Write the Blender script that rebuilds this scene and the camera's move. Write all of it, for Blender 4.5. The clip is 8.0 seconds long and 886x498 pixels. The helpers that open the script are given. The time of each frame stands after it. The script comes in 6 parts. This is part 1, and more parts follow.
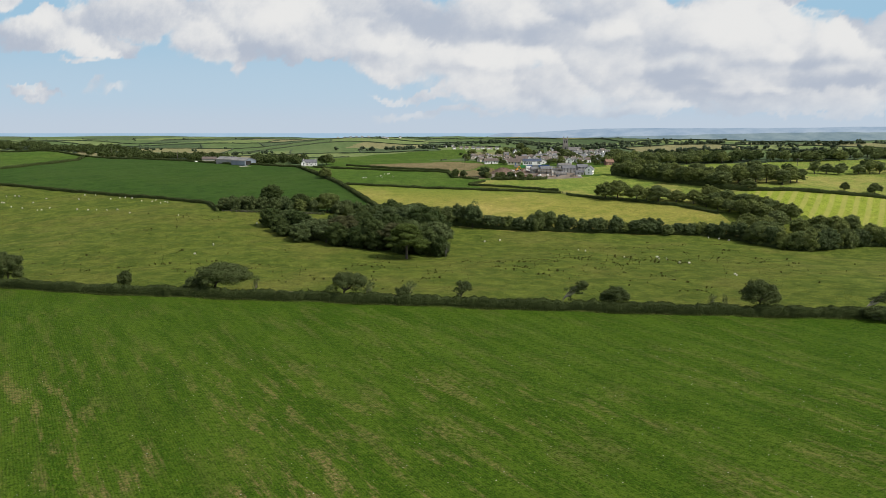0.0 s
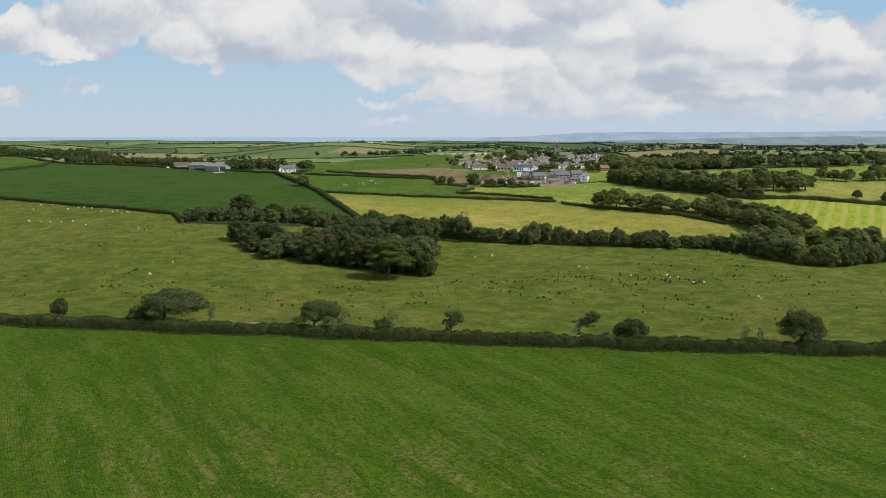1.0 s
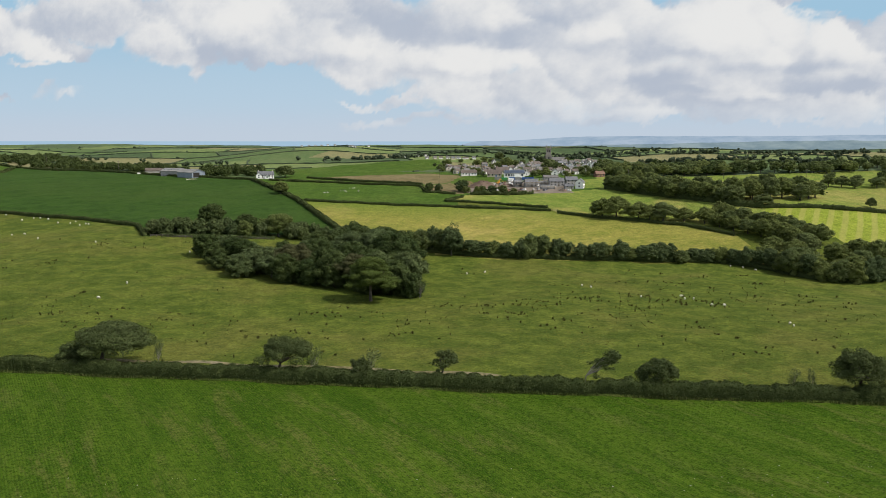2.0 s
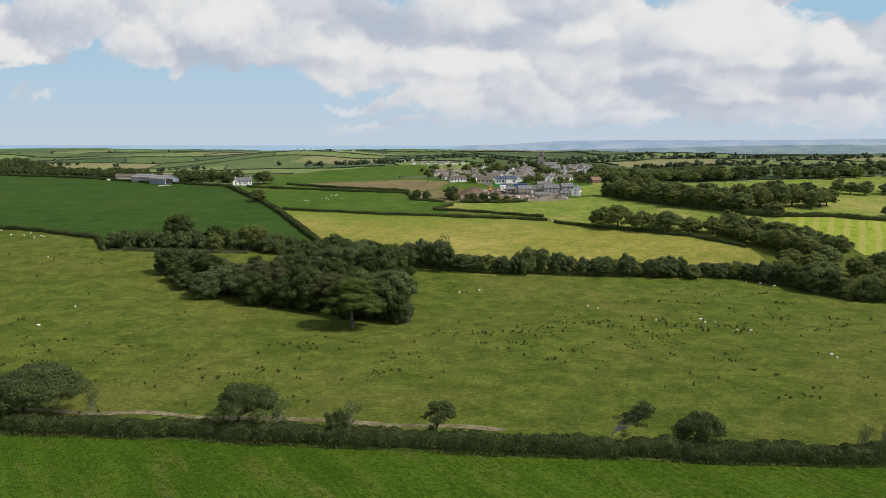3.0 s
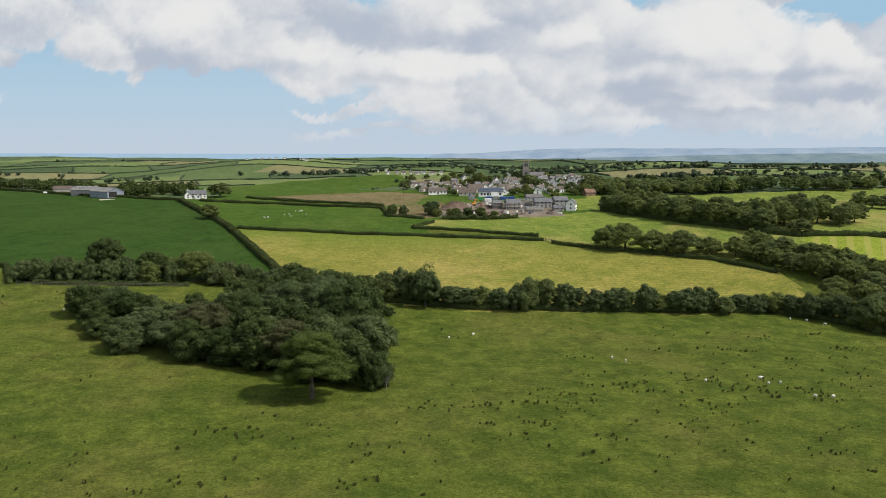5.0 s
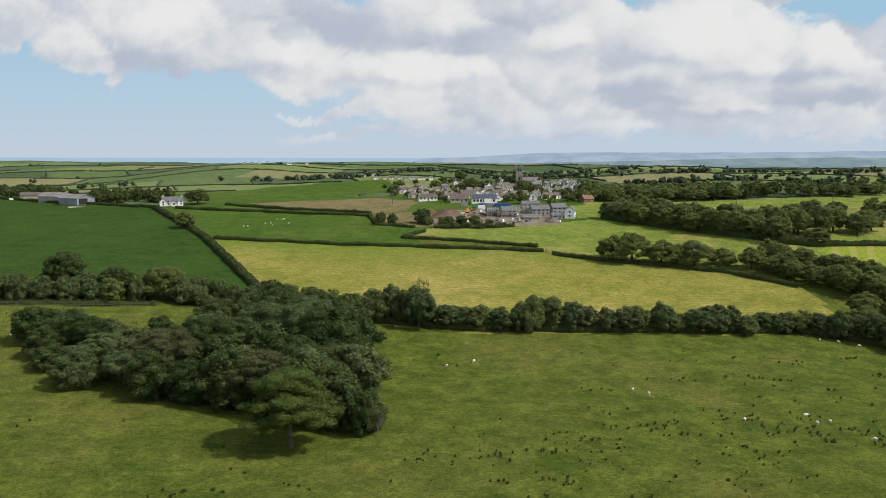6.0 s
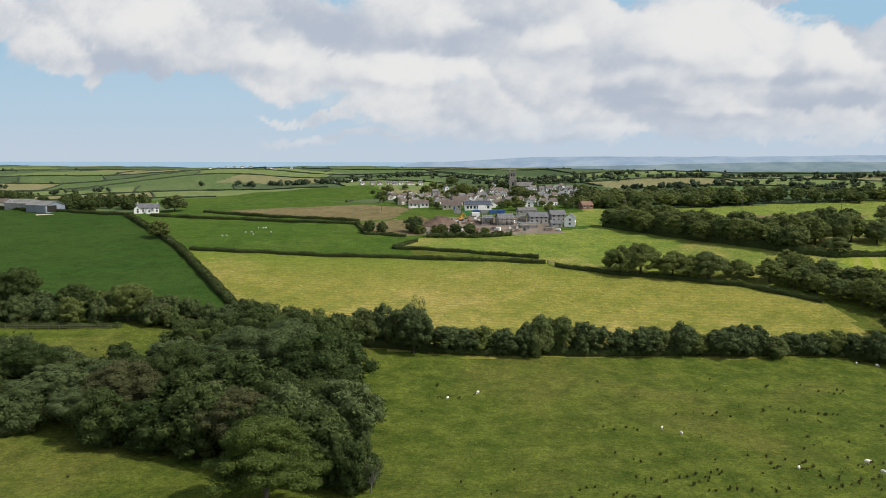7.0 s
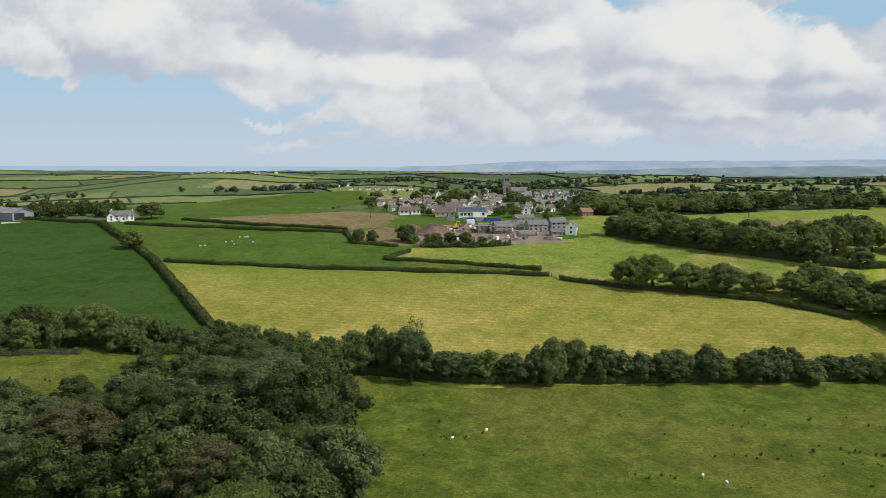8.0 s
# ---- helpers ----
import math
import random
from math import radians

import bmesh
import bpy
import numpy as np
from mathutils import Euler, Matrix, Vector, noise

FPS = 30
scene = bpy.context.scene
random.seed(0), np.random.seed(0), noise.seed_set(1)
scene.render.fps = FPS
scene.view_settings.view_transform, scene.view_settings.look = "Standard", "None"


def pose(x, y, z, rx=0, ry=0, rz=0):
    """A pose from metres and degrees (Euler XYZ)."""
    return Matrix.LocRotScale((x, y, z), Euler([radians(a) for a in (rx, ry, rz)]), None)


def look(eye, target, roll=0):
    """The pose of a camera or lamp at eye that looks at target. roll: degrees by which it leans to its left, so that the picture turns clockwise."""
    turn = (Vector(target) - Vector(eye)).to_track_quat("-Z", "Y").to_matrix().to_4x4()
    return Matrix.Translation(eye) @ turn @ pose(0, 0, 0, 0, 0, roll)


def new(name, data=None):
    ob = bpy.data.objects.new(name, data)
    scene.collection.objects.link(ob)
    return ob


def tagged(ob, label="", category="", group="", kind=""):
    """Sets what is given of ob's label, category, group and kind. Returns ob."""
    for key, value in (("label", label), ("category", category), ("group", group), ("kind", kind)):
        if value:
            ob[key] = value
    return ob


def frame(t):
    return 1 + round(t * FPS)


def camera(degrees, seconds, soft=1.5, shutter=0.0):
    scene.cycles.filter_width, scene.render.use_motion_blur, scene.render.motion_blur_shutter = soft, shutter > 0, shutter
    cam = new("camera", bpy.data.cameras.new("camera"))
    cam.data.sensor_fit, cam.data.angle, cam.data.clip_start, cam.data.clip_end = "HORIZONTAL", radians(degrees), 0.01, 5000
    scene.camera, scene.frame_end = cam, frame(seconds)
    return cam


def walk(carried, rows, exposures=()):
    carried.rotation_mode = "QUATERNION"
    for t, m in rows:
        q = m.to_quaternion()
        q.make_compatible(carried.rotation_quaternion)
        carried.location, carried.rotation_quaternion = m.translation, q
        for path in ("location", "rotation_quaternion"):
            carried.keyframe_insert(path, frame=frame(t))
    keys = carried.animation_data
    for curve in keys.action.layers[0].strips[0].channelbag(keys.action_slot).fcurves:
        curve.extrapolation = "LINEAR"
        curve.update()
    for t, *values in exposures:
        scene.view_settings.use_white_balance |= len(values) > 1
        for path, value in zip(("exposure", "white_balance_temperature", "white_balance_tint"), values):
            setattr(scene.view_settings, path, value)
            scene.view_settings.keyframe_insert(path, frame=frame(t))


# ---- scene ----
cam = camera(60.0, 8.0, 0.75)
ROWS = [
    (0.0, -0.00, 0.00, 40.00, 0.000, -8.378),
    (0.5, -0.06, 15.67, 40.25, -0.526, -8.240),
    (1.0, -0.14, 30.81, 40.48, -1.051, -8.101),
    (1.5, -0.23, 45.45, 40.70, -1.576, -7.961),
    (2.0, -0.34, 59.62, 40.91, -2.100, -7.821),
    (2.5, -0.46, 73.32, 41.11, -2.623, -7.680),
    (3.0, -0.59, 86.59, 41.31, -3.145, -7.539),
    (3.5, -0.74, 99.44, 41.49, -3.667, -7.397),
    (4.0, -0.91, 111.90, 41.67, -4.188, -7.255),
    (4.5, -1.09, 123.99, 41.84, -4.708, -7.112),
    (5.0, -1.28, 135.72, 42.01, -5.228, -6.969),
    (5.5, -1.49, 147.13, 42.17, -5.747, -6.825),
    (6.0, -1.71, 158.23, 42.33, -6.265, -6.680),
    (6.5, -1.95, 169.05, 42.49, -6.782, -6.535),
    (7.0, -2.20, 179.60, 42.64, -7.299, -6.390),
    (7.5, -2.47, 189.91, 42.80, -7.815, -6.244),
    (8.0, -2.75, 200.00, 42.96, -8.331, -6.097),
]
walk(cam, [(t, pose(x, y, z, 90 + pitch, 0, yaw)) for t, x, y, z, yaw, pitch in ROWS], [(0.0, 0.2), (8.0, 0.2)])

# ---- light ----
SUN_AZ, SUN_EL = radians(110), radians(47)
sky_world = bpy.data.worlds.new("sky")
scene.world = sky_world
sky_world.use_nodes = True
wn, wl = sky_world.node_tree.nodes, sky_world.node_tree.links
sky_tex = wn.new("ShaderNodeTexSky")
sky_tex.sky_type, sky_tex.sun_disc = "NISHITA", False
sky_tex.sun_elevation, sky_tex.sun_rotation = SUN_EL, SUN_AZ
sky_tex.air_density, sky_tex.dust_density = 1.0, 1.5
pale_sky = wn.new("ShaderNodeHueSaturation")  # half the sky is white cloud
pale_sky.inputs["Saturation"].default_value = 0.45
wl.new(sky_tex.outputs[0], pale_sky.inputs["Color"])
wl.new(pale_sky.outputs[0], wn["Background"].inputs[0])
wn["Background"].inputs[1].default_value = 0.15
sun_lamp = bpy.data.lights.new("sun", "SUN")
sun_lamp.energy, sun_lamp.angle, sun_lamp.color = 3.25, radians(0.6), (1.0, 0.93, 0.82)
sun_dir = Vector((math.sin(SUN_AZ) * math.cos(SUN_EL), math.cos(SUN_AZ) * math.cos(SUN_EL), math.sin(SUN_EL)))
new("sun", sun_lamp).matrix_world = look(sun_dir * 400, (0, 0, 0))


# ---- materials ----
class Nodes:
    """A short way to write node trees."""

    def __init__(self, name):
        self.mat = bpy.data.materials.new(name)
        self.mat.use_nodes = True
        self.t = self.mat.node_tree
        self.bsdf = self.t.nodes["Principled BSDF"]
        self.out = self.t.nodes["Material Output"]

    def node(self, kind, **sets):
        n = self.t.nodes.new("ShaderNode" + kind)
        for k, v in sets.items():
            if k == "op":
                n.operation = v
            elif k == "blend":
                n.blend_type = v
            elif k == "attr":
                n.attribute_name = v
            elif k == "wave":
                n.bands_direction = v
        return n

    def link(self, a, b):
        self.t.links.new(a, b)

    def put(self, socket, value):
        if isinstance(value, bpy.types.NodeSocket):
            self.link(value, socket)
        else:
            socket.default_value = value

    def pos(self, scale=(1, 1, 1), rot=(0, 0, 0), local=False):
        c = self.node("TexCoord").outputs["Object"] if local else self.node("NewGeometry").outputs["Position"]
        for key, value, idle in (("Rotation", rot, (0, 0, 0)), ("Scale", scale, (1, 1, 1))):
            if value != idle:
                m = self.node("Mapping")
                self.link(c, m.inputs[0])
                m.inputs[key].default_value = value
                c = m.outputs[0]
        return c

    def noise(self, vec, scale, detail=4, rough=0.6, dist=0.0):
        n = self.node("TexNoise")
        self.link(vec, n.inputs["Vector"])
        for k, v in (("Scale", scale), ("Detail", detail), ("Roughness", rough), ("Distortion", dist)):
            n.inputs[k].default_value = v
        return n.outputs["Fac"]

    def step(self, fac, lo, hi, a=0.0, b=1.0):
        n = self.node("MapRange")
        n.clamp = True
        n.interpolation_type = "SMOOTHSTEP"
        self.put(n.inputs[0], fac)
        for i, v in enumerate((lo, hi, a, b)):
            n.inputs[1 + i].default_value = v
        return n.outputs[0]

    def math(self, op, a, b=0.0):
        n = self.node("Math", op=op)
        self.put(n.inputs[0], a)
        self.put(n.inputs[1], b)
        return n.outputs[0]

    def mix(self, fac, a, b, blend="MIX"):
        n = self.t.nodes.new("ShaderNodeMix")
        n.data_type, n.blend_type = "RGBA", blend
        self.put(n.inputs[0], fac)
        for s, v in ((n.inputs[6], a), (n.inputs[7], b)):
            self.put(s, (*v, 1) if isinstance(v, tuple) else v)
        return n.outputs[2]

    def bump(self, height, strength, dist):
        n = self.node("Bump")
        n.inputs["Strength"].default_value, n.inputs["Distance"].default_value = strength, dist
        self.link(height, n.inputs["Height"])
        self.link(n.outputs[0], self.bsdf.inputs["Normal"])

    def done(self, colour, rough=0.9, metal=0.0, spec=0.3):
        self.put(self.bsdf.inputs["Base Color"], (*colour, 1) if isinstance(colour, tuple) else colour)
        self.put(self.bsdf.inputs["Roughness"], rough)
        self.bsdf.inputs["Metallic"].default_value = metal
        self.bsdf.inputs["Specular IOR Level"].default_value = spec
        return self.mat


def grass(name, dark, light, dry, dryness=0.5, rows=None, patch=0.02, clump=0.5, lush=None, relief=0.45):
    """Grass or a young crop: broad patches, clumps, blades, and drill rows or mown swaths (direction, spacing, strength)."""
    n = Nodes(name)
    p = n.pos()
    broad = n.noise(p, patch, 5, 0.6, 0.6)
    mid = n.noise(p, patch * 9, 4, 0.65, 0.3)
    fine = n.noise(p, clump, 5, 0.7)
    blade = n.noise(p, 4.5, 4, 0.85)
    c = n.mix(n.step(mid, 0.36, 0.64), dark, light)
    c = n.mix(n.math("MULTIPLY", n.step(n.math("ADD", n.math("MULTIPLY", broad, 0.65), n.math("MULTIPLY", n.noise(p, patch * 4, 4, 0.65, 0.5), 0.35)), 0.46, 0.62), dryness), c, dry)
    if lush:
        edge = n.node("SeparateXYZ")
        n.link(p, edge.inputs[0])
        s = n.math("ADD", edge.outputs[1], n.math("MULTIPLY", edge.outputs[0], lush[0]))
        s = n.math("ADD", s, n.math("MULTIPLY", n.math("SUBTRACT", mid, 0.5), 60.0))
        c = n.mix(n.step(s, lush[1], lush[2], 0.0, 0.8), c, lush[3])
    # clumps, tufts and blades make it lighter and darker at every size, and leave the broad patches their colour
    for size, detail, rough, lo, hi, much, tint in (
        (clump, 5, 0.7, 0.45, 0.7, 0.5, (0.55, 0.6, 0.55)),
        (0.28, 5, 0.8, 0.46, 0.62, 0.45, (0.62, 0.66, 0.6)),
        (0.4, 5, 0.8, 0.5, 0.64, 0.5, (1.45, 1.38, 1.3)),
        (1.5, 3, 0.75, 0.47, 0.58, 0.6, (0.55, 0.6, 0.5)),
        (0.9, 3, 0.8, 0.52, 0.62, 0.55, (1.45, 1.38, 1.3)),
        (4.5, 4, 0.85, 0.45, 0.58, 0.6, (1.4, 1.34, 1.25)),
    ):
        c = n.mix(n.step(n.noise(p, size, detail, rough), lo, hi, 0.0, much), c, tint, "MULTIPLY")
    height = n.math("ADD", n.math("MULTIPLY", fine, 0.7), n.math("MULTIPLY", blade, 0.3))
    if rows:
        angle, spacing, strength, row_colour = rows
        q = n.pos(rot=(0, 0, angle))
        w = n.node("TexWave", wave="X")
        n.link(q, w.inputs[0])
        for k, v in (("Scale", 0.314 / spacing), ("Distortion", 1.2), ("Detail", 3), ("Detail Scale", 0.5)):
            w.inputs[k].default_value = v
        c = n.mix(n.math("MULTIPLY", n.step(w.outputs["Fac"], 0.45, 0.8), strength), c, row_colour)
    n.bump(height, 1.0, relief)
    return n.done(c, 1.0, 0, 0.04)


def crop_material():
    """Young cereal in drill lines on brown soil, thin in patches."""
    n = Nodes("young_cereal")
    turn = (0, 0, radians(CROP_TURN))
    p = n.pos()
    band = n.noise(n.pos(scale=(1, 0.12, 1), rot=turn), 0.2, 4, 0.6, 0.3)
    patch = n.noise(n.pos(scale=(1, 0.16, 1), rot=turn), 0.34, 5, 0.7, 0.25)
    field = n.noise(p, 0.022, 4, 0.6, 0.6)
    short = n.noise(n.pos(scale=(1, 0.45, 1), rot=turn), 1.6, 4, 0.8)
    tuft = n.noise(p, 1.3, 4, 0.8)
    blade = n.noise(p, 4.5, 3, 0.85)
    c = n.mix(n.step(band, 0.4, 0.6), (0.028, 0.064, 0.004), (0.058, 0.1, 0.009))
    thin = n.math("MULTIPLY", n.step(field, 0.4, 0.56, 0.15, 1.0), n.step(patch, 0.48, 0.62))
    # the stand is thinnest on the stony ground in the near western part of the field
    at = n.node("SeparateXYZ")
    n.link(p, at.inputs[0])
    stony = n.math("MULTIPLY", n.step(n.math("ADD", at.outputs[1], n.math("MULTIPLY", field, 60.0)), 145, 200, 1.0, 0.0), n.step(at.outputs[0], -30, 45, 1.0, 0.25))
    thin = n.math("MULTIPLY", thin, n.math("ADD", n.math("MULTIPLY", stony, 0.95), 0.5))
    c = n.mix(n.math("MULTIPLY", thin, n.step(short, 0.4, 0.6, 0.5, 1.0)), c, (0.185, 0.135, 0.058))
    c = n.mix(n.step(tuft, 0.44, 0.58, 0.0, 0.8), c, (0.016, 0.037, 0.003))
    c = n.mix(n.step(short, 0.52, 0.62, 0.0, 0.65), c, (0.088, 0.125, 0.014))
    rows = n.node("TexWave", wave="X")
    n.link(n.pos(rot=turn), rows.inputs[0])
    for k, v in (("Scale", 0.314 / CROP_ROW), ("Distortion", 1.0), ("Detail", 4), ("Detail Scale", 0.5)):
        rows.inputs[k].default_value = v
    c = n.mix(n.step(rows.outputs["Fac"], 0.3, 0.8, 0.0, 0.1), c, (0.02, 0.036, 0.004))
    c = n.mix(n.step(blade, 0.46, 0.6, 0.0, 0.5), c, (0.07, 0.135, 0.008))
    n.bump(n.math("ADD", n.math("MULTIPLY", rows.outputs["Fac"], 0.1), tuft), 1.0, 0.3)
    return n.done(c, 1.0, 0, 0.04)


def leaf_material(name, a, b, tip, translucent=0.3):
    """Leaves that vary from tree to tree and from spray to spray."""
    n = Nodes(name)
    tree = n.node("ObjectInfo").outputs["Random"]
    spray = n.node("NewGeometry").outputs["Random Per Island"]
    c = n.mix(tree, a, b)
    c = n.mix(n.step(spray, 0.3, 1.0, 0.0, 0.62), c, tip)
    c = n.mix(n.step(n.noise(n.pos(), 0.35, 3, 0.6), 0.35, 0.7, 0.0, 0.5), c, tuple(v * 0.6 for v in a))
    n.done(c, 0.8, 0, 0.08)
    tr = n.node("BsdfTranslucent")
    n.link(n.mix(0.5, c, tip), tr.inputs[0])
    m = n.node("MixShader")
    m.inputs[0].default_value = translucent
    n.link(n.bsdf.outputs[0], m.inputs[1])
    n.link(tr.outputs[0], m.inputs[2])
    n.link(m.outputs[0], n.out.inputs[0])
    return n.mat


def plain(name, a, b, scale=2.0, rough=0.8, metal=0.0, relief=0.2, local=True, spec=0.3):
    """A surface of two tones, blotched and grained."""
    n = Nodes(name)
    p = n.pos(local=local)
    big = n.noise(p, scale * 0.2, 4, 0.6)
    small = n.noise(p, scale * 3, 4, 0.7)
    c = n.mix(n.step(big, 0.3, 0.7), a, b)
    c = n.mix(n.step(small, 0.4, 0.75, 0.0, 0.35), c, tuple(v * 0.7 for v in a))
    if relief:
        n.bump(small, relief, 0.02)
    return n.done(c, rough, metal, spec)


CROP_TURN = -30
CROP_ROW = 0.45
GRASS = {
    "crop": crop_material(),
    "pasture": grass("rough_pasture", (0.057, 0.084, 0.014), (0.098, 0.124, 0.022), (0.145, 0.132, 0.038), 0.4, None, 0.017, 0.35),
    "ley": grass("dark_ley_grass", (0.028, 0.060, 0.011), (0.037, 0.076, 0.014), (0.048, 0.082, 0.018), 0.5, None, 0.012, 0.8),
    "green": grass("grazed_grass", (0.046, 0.088, 0.014), (0.064, 0.112, 0.018), (0.088, 0.122, 0.026), 0.5, None, 0.015, 0.7),
    "hay": grass("hay_stubble", (0.165, 0.175, 0.036), (0.24, 0.222, 0.056), (0.34, 0.272, 0.095), 0.95, (radians(-78), 2.4, 0.25, (0.115, 0.155, 0.024)), 0.012, 0.6, (0.1, 418, 468, (0.11, 0.165, 0.024))),
    "meadow": grass("bright_meadow", (0.12, 0.172, 0.032), (0.175, 0.212, 0.046), (0.28, 0.245, 0.082), 0.8, None, 0.016, 0.6),
    "stripe": grass("mown_stripes", (0.185, 0.235, 0.03), (0.22, 0.26, 0.04), (0.26, 0.27, 0.055), 0.4, (radians(31), 6.0, 0.45, (0.33, 0.3, 0.1)), 0.02, 0.6),
    "brown": grass("pale_stubble", (0.13, 0.108, 0.056), (0.175, 0.142, 0.078), (0.2, 0.16, 0.094), 0.7, (radians(-75), 4.0, 0.25, (0.12, 0.125, 0.035)), 0.02, 0.6),
    # far fields: distance haze mixed into the colours, bluer and greyer than near grass
    "far_a": grass("far_grass_dark_haze", (0.052, 0.082, 0.04), (0.066, 0.1, 0.047), (0.085, 0.11, 0.052), 0.4, None, 0.02, 0.4, None, 0.04),
    "far_b": grass("far_grass_mid_haze", (0.08, 0.122, 0.05), (0.098, 0.142, 0.056), (0.12, 0.15, 0.066), 0.5, None, 0.02, 0.4, None, 0.04),
    "far_c": grass("far_grass_light_haze", (0.125, 0.17, 0.066), (0.148, 0.19, 0.072), (0.185, 0.2, 0.088), 0.5, None, 0.02, 0.4, None, 0.04),
    "far_e": grass("far_grass_haze_grey", (0.066, 0.098, 0.05), (0.082, 0.115, 0.057), (0.1, 0.125, 0.064), 0.5, None, 0.02, 0.4, None, 0.04),
    "far_d": grass("far_stubble_haze", (0.165, 0.168, 0.085), (0.2, 0.19, 0.095), (0.22, 0.2, 0.115), 0.5, None, 0.02, 0.4, None, 0.04),
    "earth": plain("trampled_earth", (0.13, 0.105, 0.08), (0.215, 0.18, 0.14), 0.9, 0.95, 0, 0.4, False),
}
GRASS_KEYS = list(GRASS)
LEAF = {
    # oak green is darkened to carry the cloud shade over the wood
    "oak": leaf_material("cloud_shaded_oak_leaves", (0.036, 0.060, 0.018), (0.078, 0.104, 0.032), (0.11, 0.14, 0.046)),
    "bright": leaf_material("young_oak_leaves", (0.068, 0.1, 0.022), (0.082, 0.116, 0.026), (0.135, 0.168, 0.046)),
    "ash": leaf_material("ash_leaves", (0.058, 0.088, 0.032), (0.108, 0.142, 0.056), (0.15, 0.185, 0.08)),
    "willow": leaf_material("willow_leaves", (0.072, 0.102, 0.036), (0.112, 0.142, 0.054), (0.15, 0.178, 0.074)),
    "thorn": leaf_material("hawthorn_leaves", (0.048, 0.07, 0.022), (0.074, 0.098, 0.032), (0.14, 0.165, 0.066)),
    "hedge": leaf_material("hedge_leaves", (0.046, 0.066, 0.02), (0.064, 0.086, 0.027), (0.12, 0.145, 0.052)),
    # leaf green shifted to blue-grey: aerial haze put into the colour of distant plants
    "far": leaf_material("far_leaves_haze", (0.055, 0.078, 0.044), (0.078, 0.102, 0.058), (0.11, 0.138, 0.078), 0.3),
    "dull": leaf_material("dull_leaves", (0.078, 0.084, 0.034), (0.095, 0.098, 0.042), (0.125, 0.125, 0.058)),
    # lightened copies of the tree green: full sunshine is put into these leaf colours
    "belt": leaf_material("sunlit_belt_leaves", (0.118, 0.155, 0.044), (0.165, 0.2, 0.058), (0.25, 0.28, 0.1), 0.42),
    "belt_dark": leaf_material("sunlit_belt_leaves_dark", (0.1, 0.135, 0.044), (0.14, 0.175, 0.06), (0.21, 0.245, 0.1), 0.42),
}
BARK = plain("bark", (0.055, 0.047, 0.037), (0.1, 0.088, 0.07), 4.0, 0.95, 0, 0.6)
BARE = plain("grey_twigs", (0.2, 0.185, 0.155), (0.27, 0.25, 0.21), 4.0, 0.95, 0, 0.4)


# ---- helpers of the scene ----
def smooth(a, b, v):
    t = np.clip((np.asarray(v, float) - a) / (b - a), 0, 1)
    return t * t * (3 - 2 * t)


# the land's long profile: metres ahead, height
PROFILE_Y = [-3000, 0, 150, 190, 200, 240, 285, 320, 350, 375, 410, 450, 500, 541, 580, 660, 734, 805, 925, 1000, 4000]
PROFILE_Z = [-8, -6.5, -5.8, -5.1, -5.1, -5.5, -5.8, -6.6, -5.2, -1.5, 3.2, 7.8, 13.0, 16.2, 18.5, 22.5, 26.5, 33, 38.3, 39, 39]
prof_y = np.arange(-1000, 3000, 2.0)
prof_k = np.exp(-np.linspace(-2.5, 2.5, 31) ** 2)
prof_z = np.convolve(np.pad(np.interp(prof_y, PROFILE_Y, PROFILE_Z), 15, "edge"), prof_k / prof_k.sum(), "valid")


def swell(x, y, cx, cy, sx, sy, h):
    return h * np.exp(-(((x - cx) / sx) ** 2) - ((y - cy) / sy) ** 2)


def land(x, y):
    """The height of the ground."""
    x, y = np.asarray(x, float), np.asarray(y, float)
    e = y + (np.clip(x, 0, 450) * 0.68 + np.clip(x, -700, 0) * 0.2) * smooth(380, 800, y)
    z = np.interp(e, prof_y, prof_z)
    z = z + swell(x, y, -115, 345, 75, 70, 6.0) + swell(x, y, 185, 440, 55, 45, 5.0) + swell(x, y, 160, 300, 60, 50, -2.2)
    far = smooth(630, 720, y) * (1 - smooth(860, 930, y + 0.62 * np.clip(x, 0, 450)))
    z = z + far * (2.6 * np.sin(x / 62 + y / 90) + 1.6 * np.sin(x / 31 - y / 55 + 1.0))
    brow = smooth(800, 925, e)
    z = z + brow * (0.9 * np.sin(x / 83 + 0.6) + 0.6 * np.sin(x / 37 + 2.2) + 0.25 * np.sin(x / 13) - 0.5 - 1.7 * smooth(40, 240, x))
    return z + swell(x, y, 95, 395, 60, 35, -2.0) + swell(x, y, 110, 360, 60, 30, -1.0)


def lift(x, y):
    return float(land(x, y))


def mesh_of(name, verts, faces, mats, index=None, soft=False):
    me = bpy.data.meshes.new(name)
    me.from_pydata([tuple(v) for v in verts], [], [tuple(int(i) for i in f) for f in faces])
    for m in mats if isinstance(mats, (list, tuple)) else [mats]:
        me.materials.append(m)
    if index is not None:
        me.polygons.foreach_set("material_index", np.asarray(index, np.int32))
    if soft:
        me.polygons.foreach_set("use_smooth", np.ones(len(me.polygons), bool))
    me.update()
    return me


def quad_mesh(name, verts, nq, mat, sides=4):
    """A mesh of nq loose quads (or triangles) whose corners follow one another in verts."""
    me = bpy.data.meshes.new(name)
    me.vertices.add(len(verts))
    me.vertices.foreach_set("co", np.asarray(verts, np.float32).ravel())
    me.loops.add(nq * sides)
    me.loops.foreach_set("vertex_index", np.arange(nq * sides, dtype=np.int32))
    me.polygons.add(nq)
    me.polygons.foreach_set("loop_start", np.arange(0, nq * sides, sides, dtype=np.int32))
    me.materials.append(mat)
    me.update(calc_edges=True)
    return me


